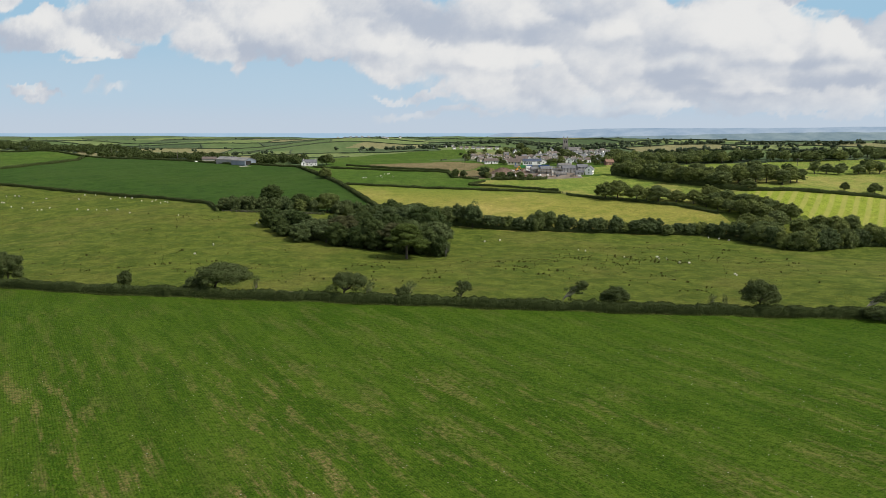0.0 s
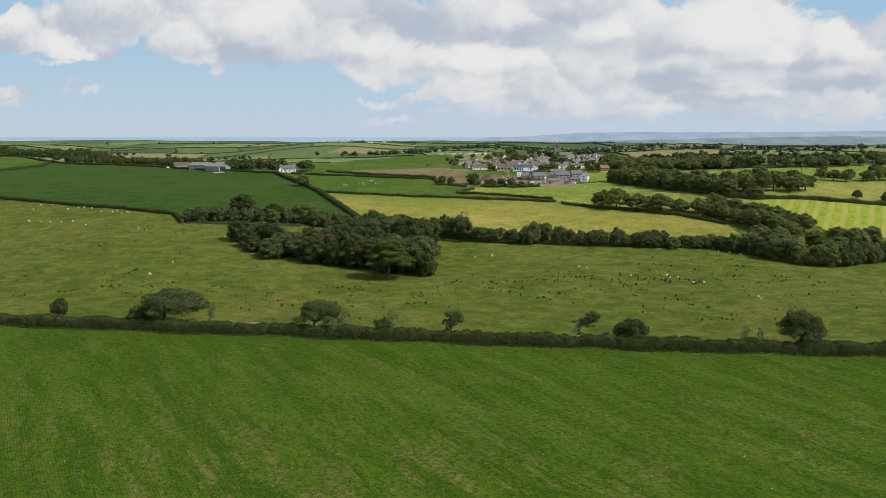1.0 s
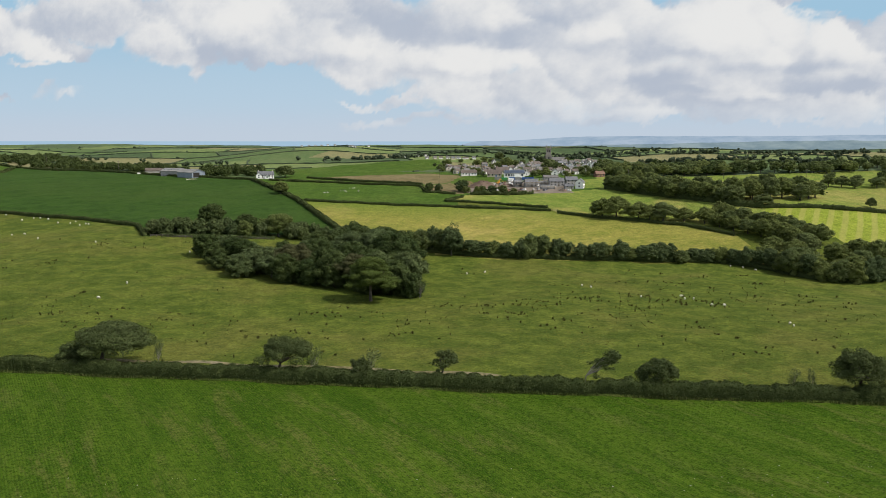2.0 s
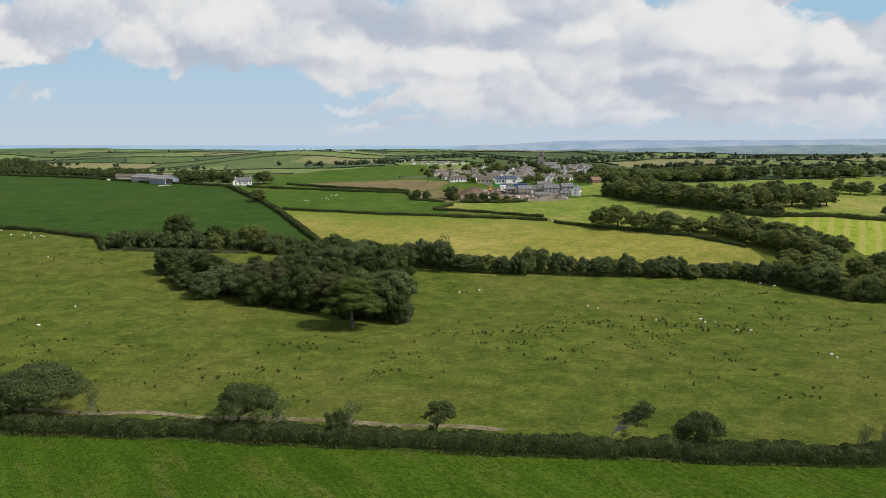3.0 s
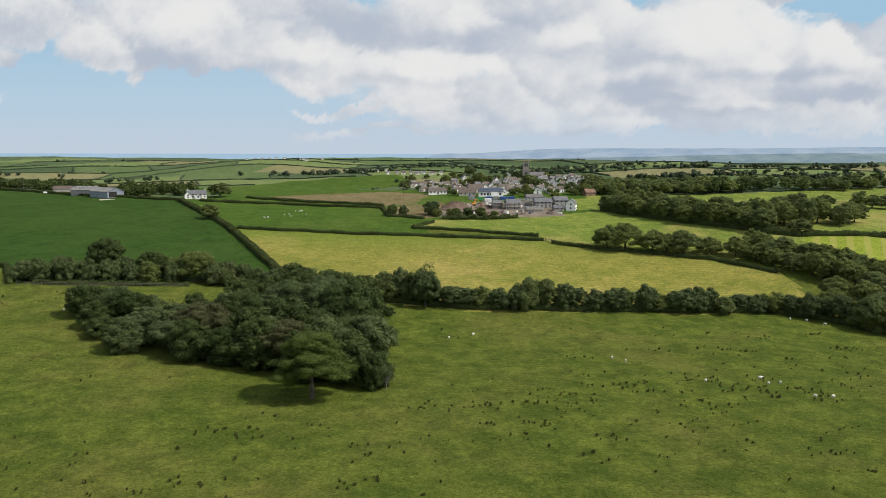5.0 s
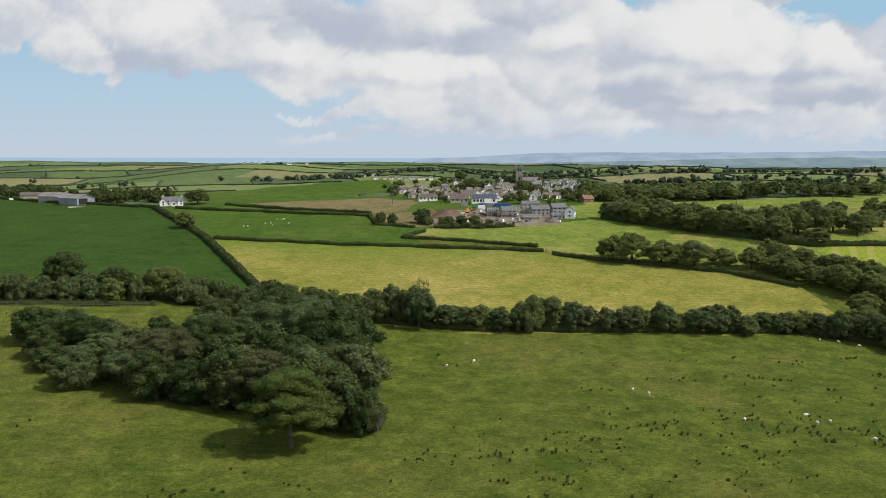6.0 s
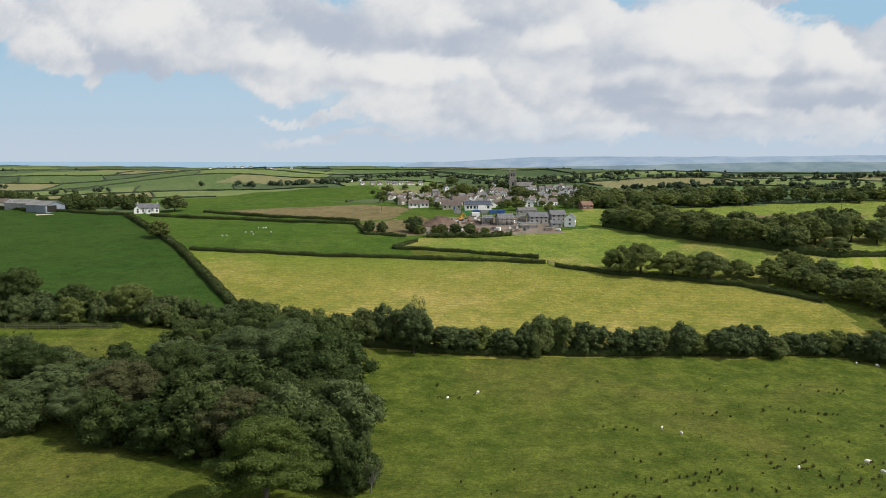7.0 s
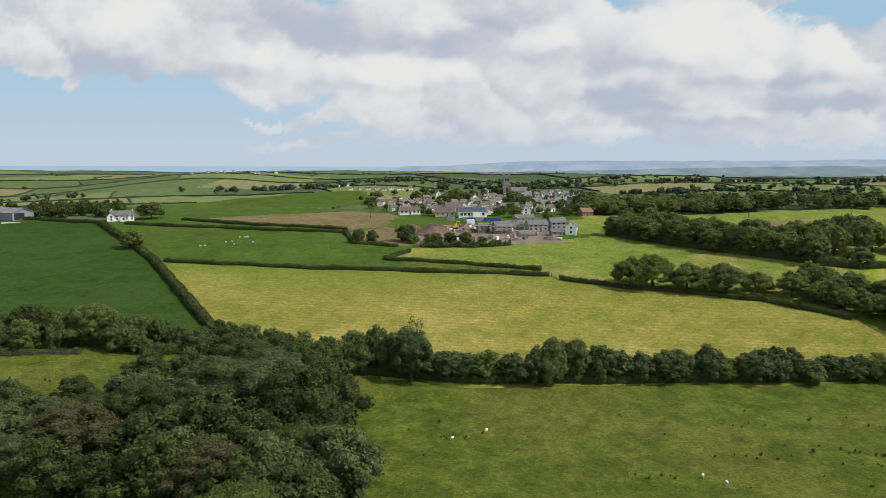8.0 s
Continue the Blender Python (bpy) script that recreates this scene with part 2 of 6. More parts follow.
def child(name, me, parent, m=None, label=""):
    ob = new(name, me)
    ob.parent = parent
    if m is not None:
        ob.matrix_basis = m
    return tagged(ob, label)


def inside(px, py, poly):
    """Which of the points lie in the polygon."""
    r = np.zeros(px.shape, bool)
    x0, y0 = poly[-1]
    for x1, y1 in poly:
        cross = ((y1 > py) != (y0 > py)) & (px < (x0 - x1) * (py - y1) / ((y0 - y1) or 1e-9) + x1)
        r ^= cross
        x0, y0 = x1, y1
    return r


# ---- the field boundaries ----
NEAR_HEDGE = [(-336.2, 265.5), (-227.0, 245.6), (-133.8, 224.1), (-110.2, 216.1), (-61.2, 207.6), (-28.6, 202.8), (5.3, 196.7), (39.3, 191.4), (72.4, 187.1), (100.1, 184.4), (160.0, 180.5), (353.1, 167.4)]
LEFT_HEDGE = [(-420, 532), (-275, 477), (-233, 457), (-196, 440), (-157, 422), (-122, 399.5), (-111, 376)]
CORNER_HEDGE = [(-420, 505), (-324, 564), (-311, 612), (-305, 642), (-318, 685)]
ROAD_HEDGE = [(-560, 840), (-437, 763), (-318, 685), (-227, 641), (-174, 602), (-149, 590), (-107, 569)]
DIVIDE_HEDGE = [(-106, 566), (-85, 521), (-65, 479), (-37, 407), (-31, 392)]
LANE_HEDGE = [(-95, 564), (-42, 542), (3.5, 527), (6, 501), (23, 492)]
LANE_HEDGE_BACK = [(-72, 576), (-34, 553), (5, 536)]
CROSS_HEDGE = [(-60, 475), (-17, 462), (22, 453.5), (68.6, 443.4), (70.8, 439.6), (88, 428.5), (108, 420.5), (125, 411), (142, 393)]
CROSS_HEDGE_BACK = [(26, 483), (16, 471.5), (23, 469), (68, 451)]
SITE_HEDGE = [(31, 492), (51, 488), (67, 491)]
BELT_EDGE = [(111, 505), (137, 466), (159, 434), (170, 428), (193, 426), (243, 420.5), (300, 412)]
ROW_HEDGE = [(1.6, 365), (25.5, 359), (57, 357.5), (84, 357), (120, 355), (133, 346), (144, 327), (156, 320), (180, 328), (191, 327), (260, 322)]
STRIPE_EDGE = [(164, 410), (177, 394), (185, 374), (211, 363), (270, 350)]

near_x, near_y = zip(*NEAR_HEDGE)
FIELDS = [
    ("pasture", [(-420, 246)] + [(x, y + 3.5) for x, y in NEAR_HEDGE] + [(330, 320), (260, 322)] + ROW_HEDGE[::-1] + [(-31, 392), (-111, 376)] + LEFT_HEDGE[::-1]),
    ("green", [(-100, 500), (100, 480), (150, 560), (60, 600), (-20, 625), (-60, 610), (-110, 580)]),
    ("meadow", [(105, 490), (170, 430), (420, 430), (420, 560), (300, 572), (180, 556), (118, 560)]),
    ("ley", LEFT_HEDGE + [(-31, 392)] + DIVIDE_HEDGE[::-1] + ROAD_HEDGE[:1:-1] + CORNER_HEDGE[::-1]),
    ("green", CORNER_HEDGE + [(-437, 763), (-620, 700), (-560, 480)]),
    ("green", DIVIDE_HEDGE[:3] + CROSS_HEDGE[:3] + CROSS_HEDGE_BACK[2::-1] + LANE_HEDGE[::-1]),
]
FIELDS += [
    ("hay", CROSS_HEDGE + [(140, 350)] + ROW_HEDGE[4::-1] + DIVIDE_HEDGE[:1:-1]),
    ("meadow", CROSS_HEDGE_BACK[1:] + CROSS_HEDGE[3:] + [(164, 410)] + BELT_EDGE[3::-1] + SITE_HEDGE[::-1]),
    ("stripe", [(164, 410), (170, 428)] + BELT_EDGE[4:] + STRIPE_EDGE[::-1]),
    ("meadow", [(179, 544), (181, 553), (230, 562), (278, 557), (340, 562), (340, 500), (253, 523)]),
    ("brown", [(165, 521), (205, 529), (250, 519), (215, 506), (180, 512)]),
    ("meadow", BELT_EDGE[3:] + [(420, 420), (420, 500), (330, 497), (240, 500), (195, 470)]),
]
FIELDS += [
    ("brown", [(-72, 577), (-41, 593), (7, 605), (33, 585), (20, 540), (6, 537)]),
    ("brown", [(6, 529), (8, 503), (24, 494), (36, 500), (40, 525), (22, 538)]),
    ("green", [(-95, 566), (-107, 580), (-81, 592), (-22, 622), (30, 640), (17, 695), (-60, 690), (-130, 640), (-72, 577)]),
    ("earth", [(30, 497), (50, 492), (90, 493), (92, 520), (60, 545), (35, 535)]),
    ("meadow", [(100, 508), (112, 506), (150, 530), (140, 560), (105, 545)]),
]


FAR_DEPTH = 41.0


def far_width(row):
    return 86 + 22 * np.sin(row * 2.1)


def far_line(x):
    """How far a field boundary that crosses the slope wanders ahead or back."""
    return 0.45 * x * (x > 0) + 14 * np.sin(x / 63.0) + 6 * np.sin(x / 27.0 + 2)


def far_cell(x, y):
    """The patchwork of small fields further off: a row and a column for each place."""
    row = np.floor((y + far_line(x)) / FAR_DEPTH)
    col = np.floor((x + 18 * np.sin(y / 47.0 + row) + 31 * (row % 3)) / far_width(row))
    return row, col


def axis(parts):
    return np.concatenate([np.arange(a, b, s) for a, b, s in parts])


gx = axis([(-2600, -700, 100), (-700, -360, 10), (-360, 300, 2.5), (300, 460, 5), (460, 2500, 120)])
gy = axis([(-2500, -100, 150), (-100, 60, 10), (60, 160, 4), (160, 620, 2.2), (620, 960, 3.5), (960, 1900, 40)])
GX, GY = np.meshgrid(gx, gy)
GZ = land(GX, GY) + 0.12 * np.sin(GX / 5.1 + GY / 7.3) + 0.1 * np.sin(GX / 3.2 - GY / 4.1)
nx, ny = len(gx), len(gy)
cx, cy = (GX[:-1, :-1] + GX[1:, 1:]) / 2, (GY[:-1, :-1] + GY[1:, 1:]) / 2
kind = np.full(cx.shape, GRASS_KEYS.index("pasture"))
row, col = far_cell(cx, cy)
h = np.floor(np.abs(np.sin(row * 12.9898 + col * 78.233) * 43758.5453) % 1 * 10).astype(int)
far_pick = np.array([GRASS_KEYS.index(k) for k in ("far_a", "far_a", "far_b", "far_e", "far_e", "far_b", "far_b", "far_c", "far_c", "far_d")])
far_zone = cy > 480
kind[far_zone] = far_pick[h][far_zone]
kind[cy < np.interp(cx, near_x, near_y) + 3.5] = GRASS_KEYS.index("crop")
for key, poly in FIELDS:
    kind[inside(cx, cy, poly)] = GRASS_KEYS.index(key)
ids = np.arange(nx * ny).reshape(ny, nx)
faces = np.stack([ids[:-1, :-1], ids[:-1, 1:], ids[1:, 1:], ids[1:, :-1]], -1).reshape(-1, 4)
verts = np.stack([GX, GY, GZ], -1).reshape(-1, 3)
ground = new("ground", mesh_of("ground", verts, faces, [GRASS[k] for k in GRASS_KEYS], kind.ravel(), True))
tagged(ground, "rolling farmland of green pasture, crops and hay fields", "ground", kind="structure")


# ---- sky and distance ----
def value_noise(u, v, seed):
    iu, iv = np.floor(u).astype(int), np.floor(v).astype(int)
    fu, fv = u - iu, v - iv
    fu, fv = fu * fu * (3 - 2 * fu), fv * fv * (3 - 2 * fv)

    def hsh(a, b):
        return np.abs(np.sin(a * 127.1 + b * 311.7 + seed * 74.7) * 43758.5453) % 1

    return (hsh(iu, iv) * (1 - fu) + hsh(iu + 1, iv) * fu) * (1 - fv) + (hsh(iu, iv + 1) * (1 - fu) + hsh(iu + 1, iv + 1) * fu) * fv


def fbm(u, v, seed, octaves=5):
    total, amp, norm = 0, 1.0, 0
    for o in range(octaves):
        total, norm = total + amp * value_noise(u * 2**o, v * 2**o, seed + o), norm + amp
        amp *= 0.55
    return total / norm


def backdrop_material(name, a, b, scale):
    n = Nodes(name)
    n.t.nodes.remove(n.bsdf)
    e = n.node("Emission")
    n.link(n.mix(n.step(n.noise(n.pos(scale=(1, 1, 4)), scale, 5, 0.65), 0.3, 0.7), a, b), e.inputs[0])
    n.link(e.outputs[0], n.out.inputs[0])
    return n.mat


def sky_material():
    n = Nodes("cloudy_sky")
    n.t.nodes.remove(n.bsdf)
    at = n.node("Attribute", attr="cloud")
    sep = n.node("SeparateColor")
    n.link(at.outputs["Color"], sep.inputs[0])
    cover, tone, height = sep.outputs[0], sep.outputs[1], sep.outputs[2]
    p = n.pos(scale=(1, 1, 1.5))
    wisp = n.noise(p, 0.02, 7, 0.62, 0.5)
    c = n.mix(n.step(height, 0.0, 0.3), (0.435, 0.52, 0.625), (0.40, 0.525, 0.635))
    c = n.mix(n.step(height, 0.3, 1.0), c, (0.30, 0.475, 0.62))
    density = n.math("ADD", cover, n.math("MULTIPLY", n.math("SUBTRACT", wisp, 0.5), 0.42))
    light = n.math("ADD", tone, n.math("MULTIPLY", n.math("SUBTRACT", n.noise(p, 0.03, 7, 0.65), 0.5), 0.55))
    cloud = n.mix(n.step(light, 0.0, 0.92), (0.40, 0.445, 0.525), (0.70, 0.70, 0.695))
    c = n.mix(n.step(density, 0.27, 0.72), c, cloud)
    c = n.mix(n.step(height, 0.0, 0.4, 0.85, 0.0), c, (0.46, 0.53, 0.615))
    e = n.node("Emission")
    n.link(c, e.inputs[0])
    n.link(e.outputs[0], n.out.inputs[0])
    return n.mat


def wall_point(a, b, near=0.0):
    """The place on the sky's wall at a tangent to the side and upwards, seen from the start."""
    y = (1016 - near) / (1 + 0.68 * a)
    return np.stack([a * y, y, 40 + b * y], -1)


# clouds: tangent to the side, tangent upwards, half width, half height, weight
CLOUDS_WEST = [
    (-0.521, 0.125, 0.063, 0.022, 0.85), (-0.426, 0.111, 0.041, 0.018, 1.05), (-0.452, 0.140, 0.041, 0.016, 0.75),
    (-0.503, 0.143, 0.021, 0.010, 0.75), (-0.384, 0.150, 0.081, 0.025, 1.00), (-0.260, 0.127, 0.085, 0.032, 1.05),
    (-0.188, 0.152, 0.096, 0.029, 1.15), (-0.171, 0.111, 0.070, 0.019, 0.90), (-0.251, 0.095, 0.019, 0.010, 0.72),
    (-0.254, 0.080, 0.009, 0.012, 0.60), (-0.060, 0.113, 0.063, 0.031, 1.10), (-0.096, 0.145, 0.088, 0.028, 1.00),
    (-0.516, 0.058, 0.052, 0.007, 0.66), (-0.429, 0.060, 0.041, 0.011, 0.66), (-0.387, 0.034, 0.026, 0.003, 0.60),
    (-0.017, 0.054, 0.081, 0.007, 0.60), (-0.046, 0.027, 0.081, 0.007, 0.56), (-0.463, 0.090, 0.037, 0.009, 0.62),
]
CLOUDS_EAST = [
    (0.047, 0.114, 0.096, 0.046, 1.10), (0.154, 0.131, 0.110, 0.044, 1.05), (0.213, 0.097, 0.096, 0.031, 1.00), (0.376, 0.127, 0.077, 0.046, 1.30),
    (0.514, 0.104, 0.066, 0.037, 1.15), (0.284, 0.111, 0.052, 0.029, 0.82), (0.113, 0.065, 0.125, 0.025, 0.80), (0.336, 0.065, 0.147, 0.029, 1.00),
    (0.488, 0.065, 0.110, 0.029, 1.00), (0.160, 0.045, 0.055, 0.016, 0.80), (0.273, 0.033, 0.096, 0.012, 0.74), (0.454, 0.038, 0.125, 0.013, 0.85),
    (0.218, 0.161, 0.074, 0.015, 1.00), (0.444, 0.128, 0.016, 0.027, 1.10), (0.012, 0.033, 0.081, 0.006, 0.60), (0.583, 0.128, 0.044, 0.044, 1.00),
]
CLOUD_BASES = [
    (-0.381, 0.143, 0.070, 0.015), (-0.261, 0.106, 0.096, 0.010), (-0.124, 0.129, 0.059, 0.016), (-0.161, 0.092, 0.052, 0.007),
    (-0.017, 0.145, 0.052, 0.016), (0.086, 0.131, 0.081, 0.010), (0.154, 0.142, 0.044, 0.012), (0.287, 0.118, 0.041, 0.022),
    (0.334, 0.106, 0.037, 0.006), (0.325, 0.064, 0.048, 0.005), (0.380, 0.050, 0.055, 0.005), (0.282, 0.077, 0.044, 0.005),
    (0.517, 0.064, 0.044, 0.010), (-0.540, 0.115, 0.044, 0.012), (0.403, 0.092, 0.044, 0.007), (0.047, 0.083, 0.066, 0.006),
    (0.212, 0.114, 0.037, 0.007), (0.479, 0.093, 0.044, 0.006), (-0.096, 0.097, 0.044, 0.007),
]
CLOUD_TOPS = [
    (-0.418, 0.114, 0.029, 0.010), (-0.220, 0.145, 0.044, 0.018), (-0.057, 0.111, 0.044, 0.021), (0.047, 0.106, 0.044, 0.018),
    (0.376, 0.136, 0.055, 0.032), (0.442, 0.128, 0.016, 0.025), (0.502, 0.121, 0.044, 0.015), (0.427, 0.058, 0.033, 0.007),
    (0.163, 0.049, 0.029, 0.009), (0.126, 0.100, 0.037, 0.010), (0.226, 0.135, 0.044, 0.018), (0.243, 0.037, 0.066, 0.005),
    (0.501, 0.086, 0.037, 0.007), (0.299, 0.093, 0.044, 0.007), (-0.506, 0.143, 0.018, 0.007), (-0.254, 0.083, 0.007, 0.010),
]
sa, sb = np.meshgrid(np.arange(-1.0, 0.72, 0.0032), np.arange(-0.02, 0.2, 0.0032))


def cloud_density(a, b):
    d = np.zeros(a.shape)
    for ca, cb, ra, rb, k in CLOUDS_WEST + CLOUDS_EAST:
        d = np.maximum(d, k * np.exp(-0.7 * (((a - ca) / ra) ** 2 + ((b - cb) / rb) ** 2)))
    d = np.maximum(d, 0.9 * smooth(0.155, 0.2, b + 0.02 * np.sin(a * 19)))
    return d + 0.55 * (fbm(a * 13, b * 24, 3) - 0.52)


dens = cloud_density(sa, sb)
sky_rng = np.random.default_rng(17)
billow, glow, front = np.zeros(sa.shape), np.full(sa.shape, 0.35), np.zeros(sa.shape)
for r0, count in ((0.085, 120), (0.05, 420), (0.028, 1100), (0.016, 2200)):
    pa, pb = sky_rng.uniform(-1.1, 0.9, count), sky_rng.uniform(0.01, 0.25, count)
    keep = cloud_density(pa, pb) > 0.42
    for ca, cb in zip(pa[keep], pb[keep]):
        r = r0 * sky_rng.uniform(0.6, 1.3)
        i0, i1 = np.searchsorted(sa[0], (ca - r, ca + r))
        j0, j1 = np.searchsorted(sb[:, 0], (cb - r * 0.7, cb + r * 0.7))
        u, v = (sa[j0:j1, i0:i1] - ca) / r, (sb[j0:j1, i0:i1] - cb) / (r * 0.7)
        q = np.clip(1 - u * u - v * v, 0, 1)
        w = smooth(0.0, 0.34, q)
        billow[j0:j1, i0:i1] = np.maximum(billow[j0:j1, i0:i1], w * 0.8)
        deep = sky_rng.uniform(0.0, 0.05) + r * np.sqrt(q)
        over = (deep > front[j0:j1, i0:i1]) & (q > 0)
        side = 0.42 + 0.5 * (0.42 * u + 0.78 * v + 0.4 * np.sqrt(q))
        front[j0:j1, i0:i1] = np.where(over, deep, front[j0:j1, i0:i1])
        glow[j0:j1, i0:i1] = np.where(over, side, glow[j0:j1, i0:i1])



def soften(m, k):
    """A box blur of k steps either way, twice."""
    for _ in range(2):
        for ax in (0, 1):
            m = sum(np.roll(m, d, ax) for d in range(-k, k + 1)) / (2 * k + 1)
    return m


billow, glow = soften(billow, 1), soften(glow, 1)
# torn edges: the clouds' pattern is shifted about by noise
wa = 0.045 * (fbm(sa * 16, sb * 24, 41) - 0.5) + 0.016 * (fbm(sa * 60, sb * 80, 43) - 0.5)
wb = 0.040 * (fbm(sa * 16 + 9, sb * 24, 45) - 0.5) + 0.014 * (fbm(sa * 60 + 9, sb * 80, 47) - 0.5)
ja = np.clip(np.rint((sa + wa - sa[0, 0]) / 0.0032).astype(int), 0, sa.shape[1] - 1)
jb = np.clip(np.rint((sb + wb - sb[0, 0]) / 0.0032).astype(int), 0, sa.shape[0] - 1)
billow, glow, dens = soften(billow[jb, ja], 1), glow[jb, ja], dens[jb, ja]
cover = np.clip(0.75 * dens + 0.35 * billow * smooth(0.2, 0.5, dens), 0, 1)
tone = np.zeros(sa.shape)
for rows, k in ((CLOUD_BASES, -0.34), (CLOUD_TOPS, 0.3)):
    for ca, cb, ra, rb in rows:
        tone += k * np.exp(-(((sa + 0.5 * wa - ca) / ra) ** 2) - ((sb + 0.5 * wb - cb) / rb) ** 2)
lit = -0.04 + 0.98 * glow + 0.8 * np.clip(tone, -0.5, 0.5) + 0.3 * (fbm(sa * 11 + 5, sb * 17, 21) - 0.5) + 0.3 * (fbm(sa * 30 + 5, sb * 40, 31) - 0.5)
paint = np.stack([cover, np.clip(lit, 0, 1), np.clip(sb / 0.16, 0, 1), np.ones(sa.shape)], -1)
sids = np.arange(sa.size).reshape(sa.shape)
sfaces = np.stack([sids[:-1, :-1], sids[1:, :-1], sids[1:, 1:], sids[:-1, 1:]], -1).reshape(-1, 4)
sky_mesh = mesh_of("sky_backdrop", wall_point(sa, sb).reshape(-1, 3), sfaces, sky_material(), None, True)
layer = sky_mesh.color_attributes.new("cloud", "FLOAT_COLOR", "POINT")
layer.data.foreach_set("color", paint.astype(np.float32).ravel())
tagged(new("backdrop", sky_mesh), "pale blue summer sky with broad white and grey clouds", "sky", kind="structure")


def band(name, a0, a1, top, near, mat, label, category):
    """A far strip of sea or hills along the foot of the sky."""
    a = np.linspace(a0, a1, 400)
    lo, hi = wall_point(a, np.full(a.shape, -0.03), near), wall_point(a, top(a), near)
    hi[:, 1] += 4
    n = len(a)
    f = [(i, i + 1, n + i + 1, n + i) for i in range(n - 1)]
    tagged(new(name, mesh_of(name, np.concatenate([lo, hi]), f, mat)), label, category, kind="structure")


# self-lit strips: sea and hills glow, with air haze painted into their blues
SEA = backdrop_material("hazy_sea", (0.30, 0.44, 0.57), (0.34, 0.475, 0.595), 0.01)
HILL_BLUE_HAZE = backdrop_material("blue_haze_hills", (0.25, 0.34, 0.45), (0.365, 0.445, 0.535), 0.03)
HILL_NEAR = backdrop_material("grey_green_haze_hills", (0.15, 0.22, 0.26), (0.27, 0.34, 0.36), 0.03)
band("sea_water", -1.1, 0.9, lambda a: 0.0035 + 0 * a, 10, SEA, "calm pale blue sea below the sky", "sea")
band("far_hills", 0.02, 0.9, lambda a: -0.006 + 0.0095 * smooth(0.03, 0.08, a) + 0.0065 * smooth(0.06, 0.24, a) + 0.0016 * (fbm(a * 25, a * 0, 5) - 0.5) + 0.002 * smooth(0.4, 0.6, a), 16, HILL_BLUE_HAZE, "hazy blue hills on the skyline", "hills")
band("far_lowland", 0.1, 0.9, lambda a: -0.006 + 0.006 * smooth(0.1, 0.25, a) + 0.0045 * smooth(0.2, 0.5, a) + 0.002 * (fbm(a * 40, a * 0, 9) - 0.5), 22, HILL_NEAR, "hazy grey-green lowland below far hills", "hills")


# ---- plants ----
def quads_round(rng, centres, normals, size, stretch=1.5):
    """Loose leaf sprays: pointed quads that face roughly along the normals."""
    n = len(centres)
    r = rng.normal(size=(n, 3))
    u = np.cross(normals, r)
    u /= np.linalg.norm(u, axis=1)[:, None] + 1e-9
    v = np.cross(normals, u)
    s = (size * rng.uniform(0.6, 1.35, n))[:, None]
    k = rng.uniform(0.35, 0.65, n)[:, None]
    sag = normals * s * rng.uniform(-0.35, 0.35, n)[:, None]
    return np.stack([centres - u * s * stretch * 0.5, centres - v * s * 0.5 + sag, centres + u * s * stretch * 0.5, centres + v * s * k + sag], 1).reshape(-1, 3)


def tris_round(rng, centres, normals, size):
    """Loose leaf sprays: pointed triangles that face roughly along the normals."""
    n = len(centres)
    u = np.cross(normals, rng.normal(size=(n, 3)))
    u /= np.linalg.norm(u, axis=1)[:, None] + 1e-9
    v = np.cross(normals, u)
    s = (size * rng.uniform(0.6, 1.4, n))[:, None]
    k = rng.uniform(-0.35, 0.35, n)[:, None]
    return np.stack([centres - u * s * 0.62 - v * s * 0.45, centres + u * s * 0.62 - v * s * 0.35, centres + (v + u * k) * s * 0.85], 1).reshape(-1, 3)


def unit(v):
    return v / (np.linalg.norm(v, axis=1)[:, None] + 1e-9)


ICO = bmesh.new()
bmesh.ops.create_icosphere(ICO, subdivisions=2, radius=1)
ICO_V = np.array([v.co for v in ICO.verts])
ICO_F = np.array([[v.index for v in f.verts] for f in ICO.faces])
ICO.free()
ICO1 = bmesh.new()
bmesh.ops.create_icosphere(ICO1, subdivisions=1, radius=1)
ICO1_V = np.array([v.co for v in ICO1.verts])
ICO1_F = np.array([[v.index for v in f.verts] for f in ICO1.faces])
ICO1.free()


def foliage_mesh(name, rng, clumps, density, size, mat, core=0.72, fine=True):
    """A crown: lumps of leaf sprays about hidden cores. clumps: rows of centre and three radii. density: sprays to the square metre."""
    vs, fs, off = [], [], 0
    iv, jf = ICO1_V, ICO1_F
    for c in clumps:
        if core:
            w = iv * (1 + rng.uniform(-0.16, 0.16, (len(iv), 1))) * c[3:6] * core + c[:3]
            vs.append(w)
            fs += (jf + off).tolist()
            off += len(w)
        area = 4 * math.pi * ((c[3] * c[4]) ** 1.6 / 3 + (c[3] * c[5]) ** 1.6 / 3 + (c[4] * c[5]) ** 1.6 / 3) ** (1 / 1.6)
        k = max(6, int(area * density))
        d = unit(rng.normal(size=(k, 3)) + np.array([0, 0, 0.25]))
        p = c[:3] + d * c[3:6] * (rng.uniform(0.55, 1.12, (k, 1)) ** 0.6)
        nrm = unit(d / c[3:6] * c[3] + rng.normal(size=(k, 3)) * 0.45)
        q = tris_round(rng, p, nrm, size)
        vs.append(q)
        fs += (np.arange(k * 3).reshape(k, 3) + off).tolist()
        off += k * 3
    return mesh_of(name, np.concatenate(vs), fs, mat)


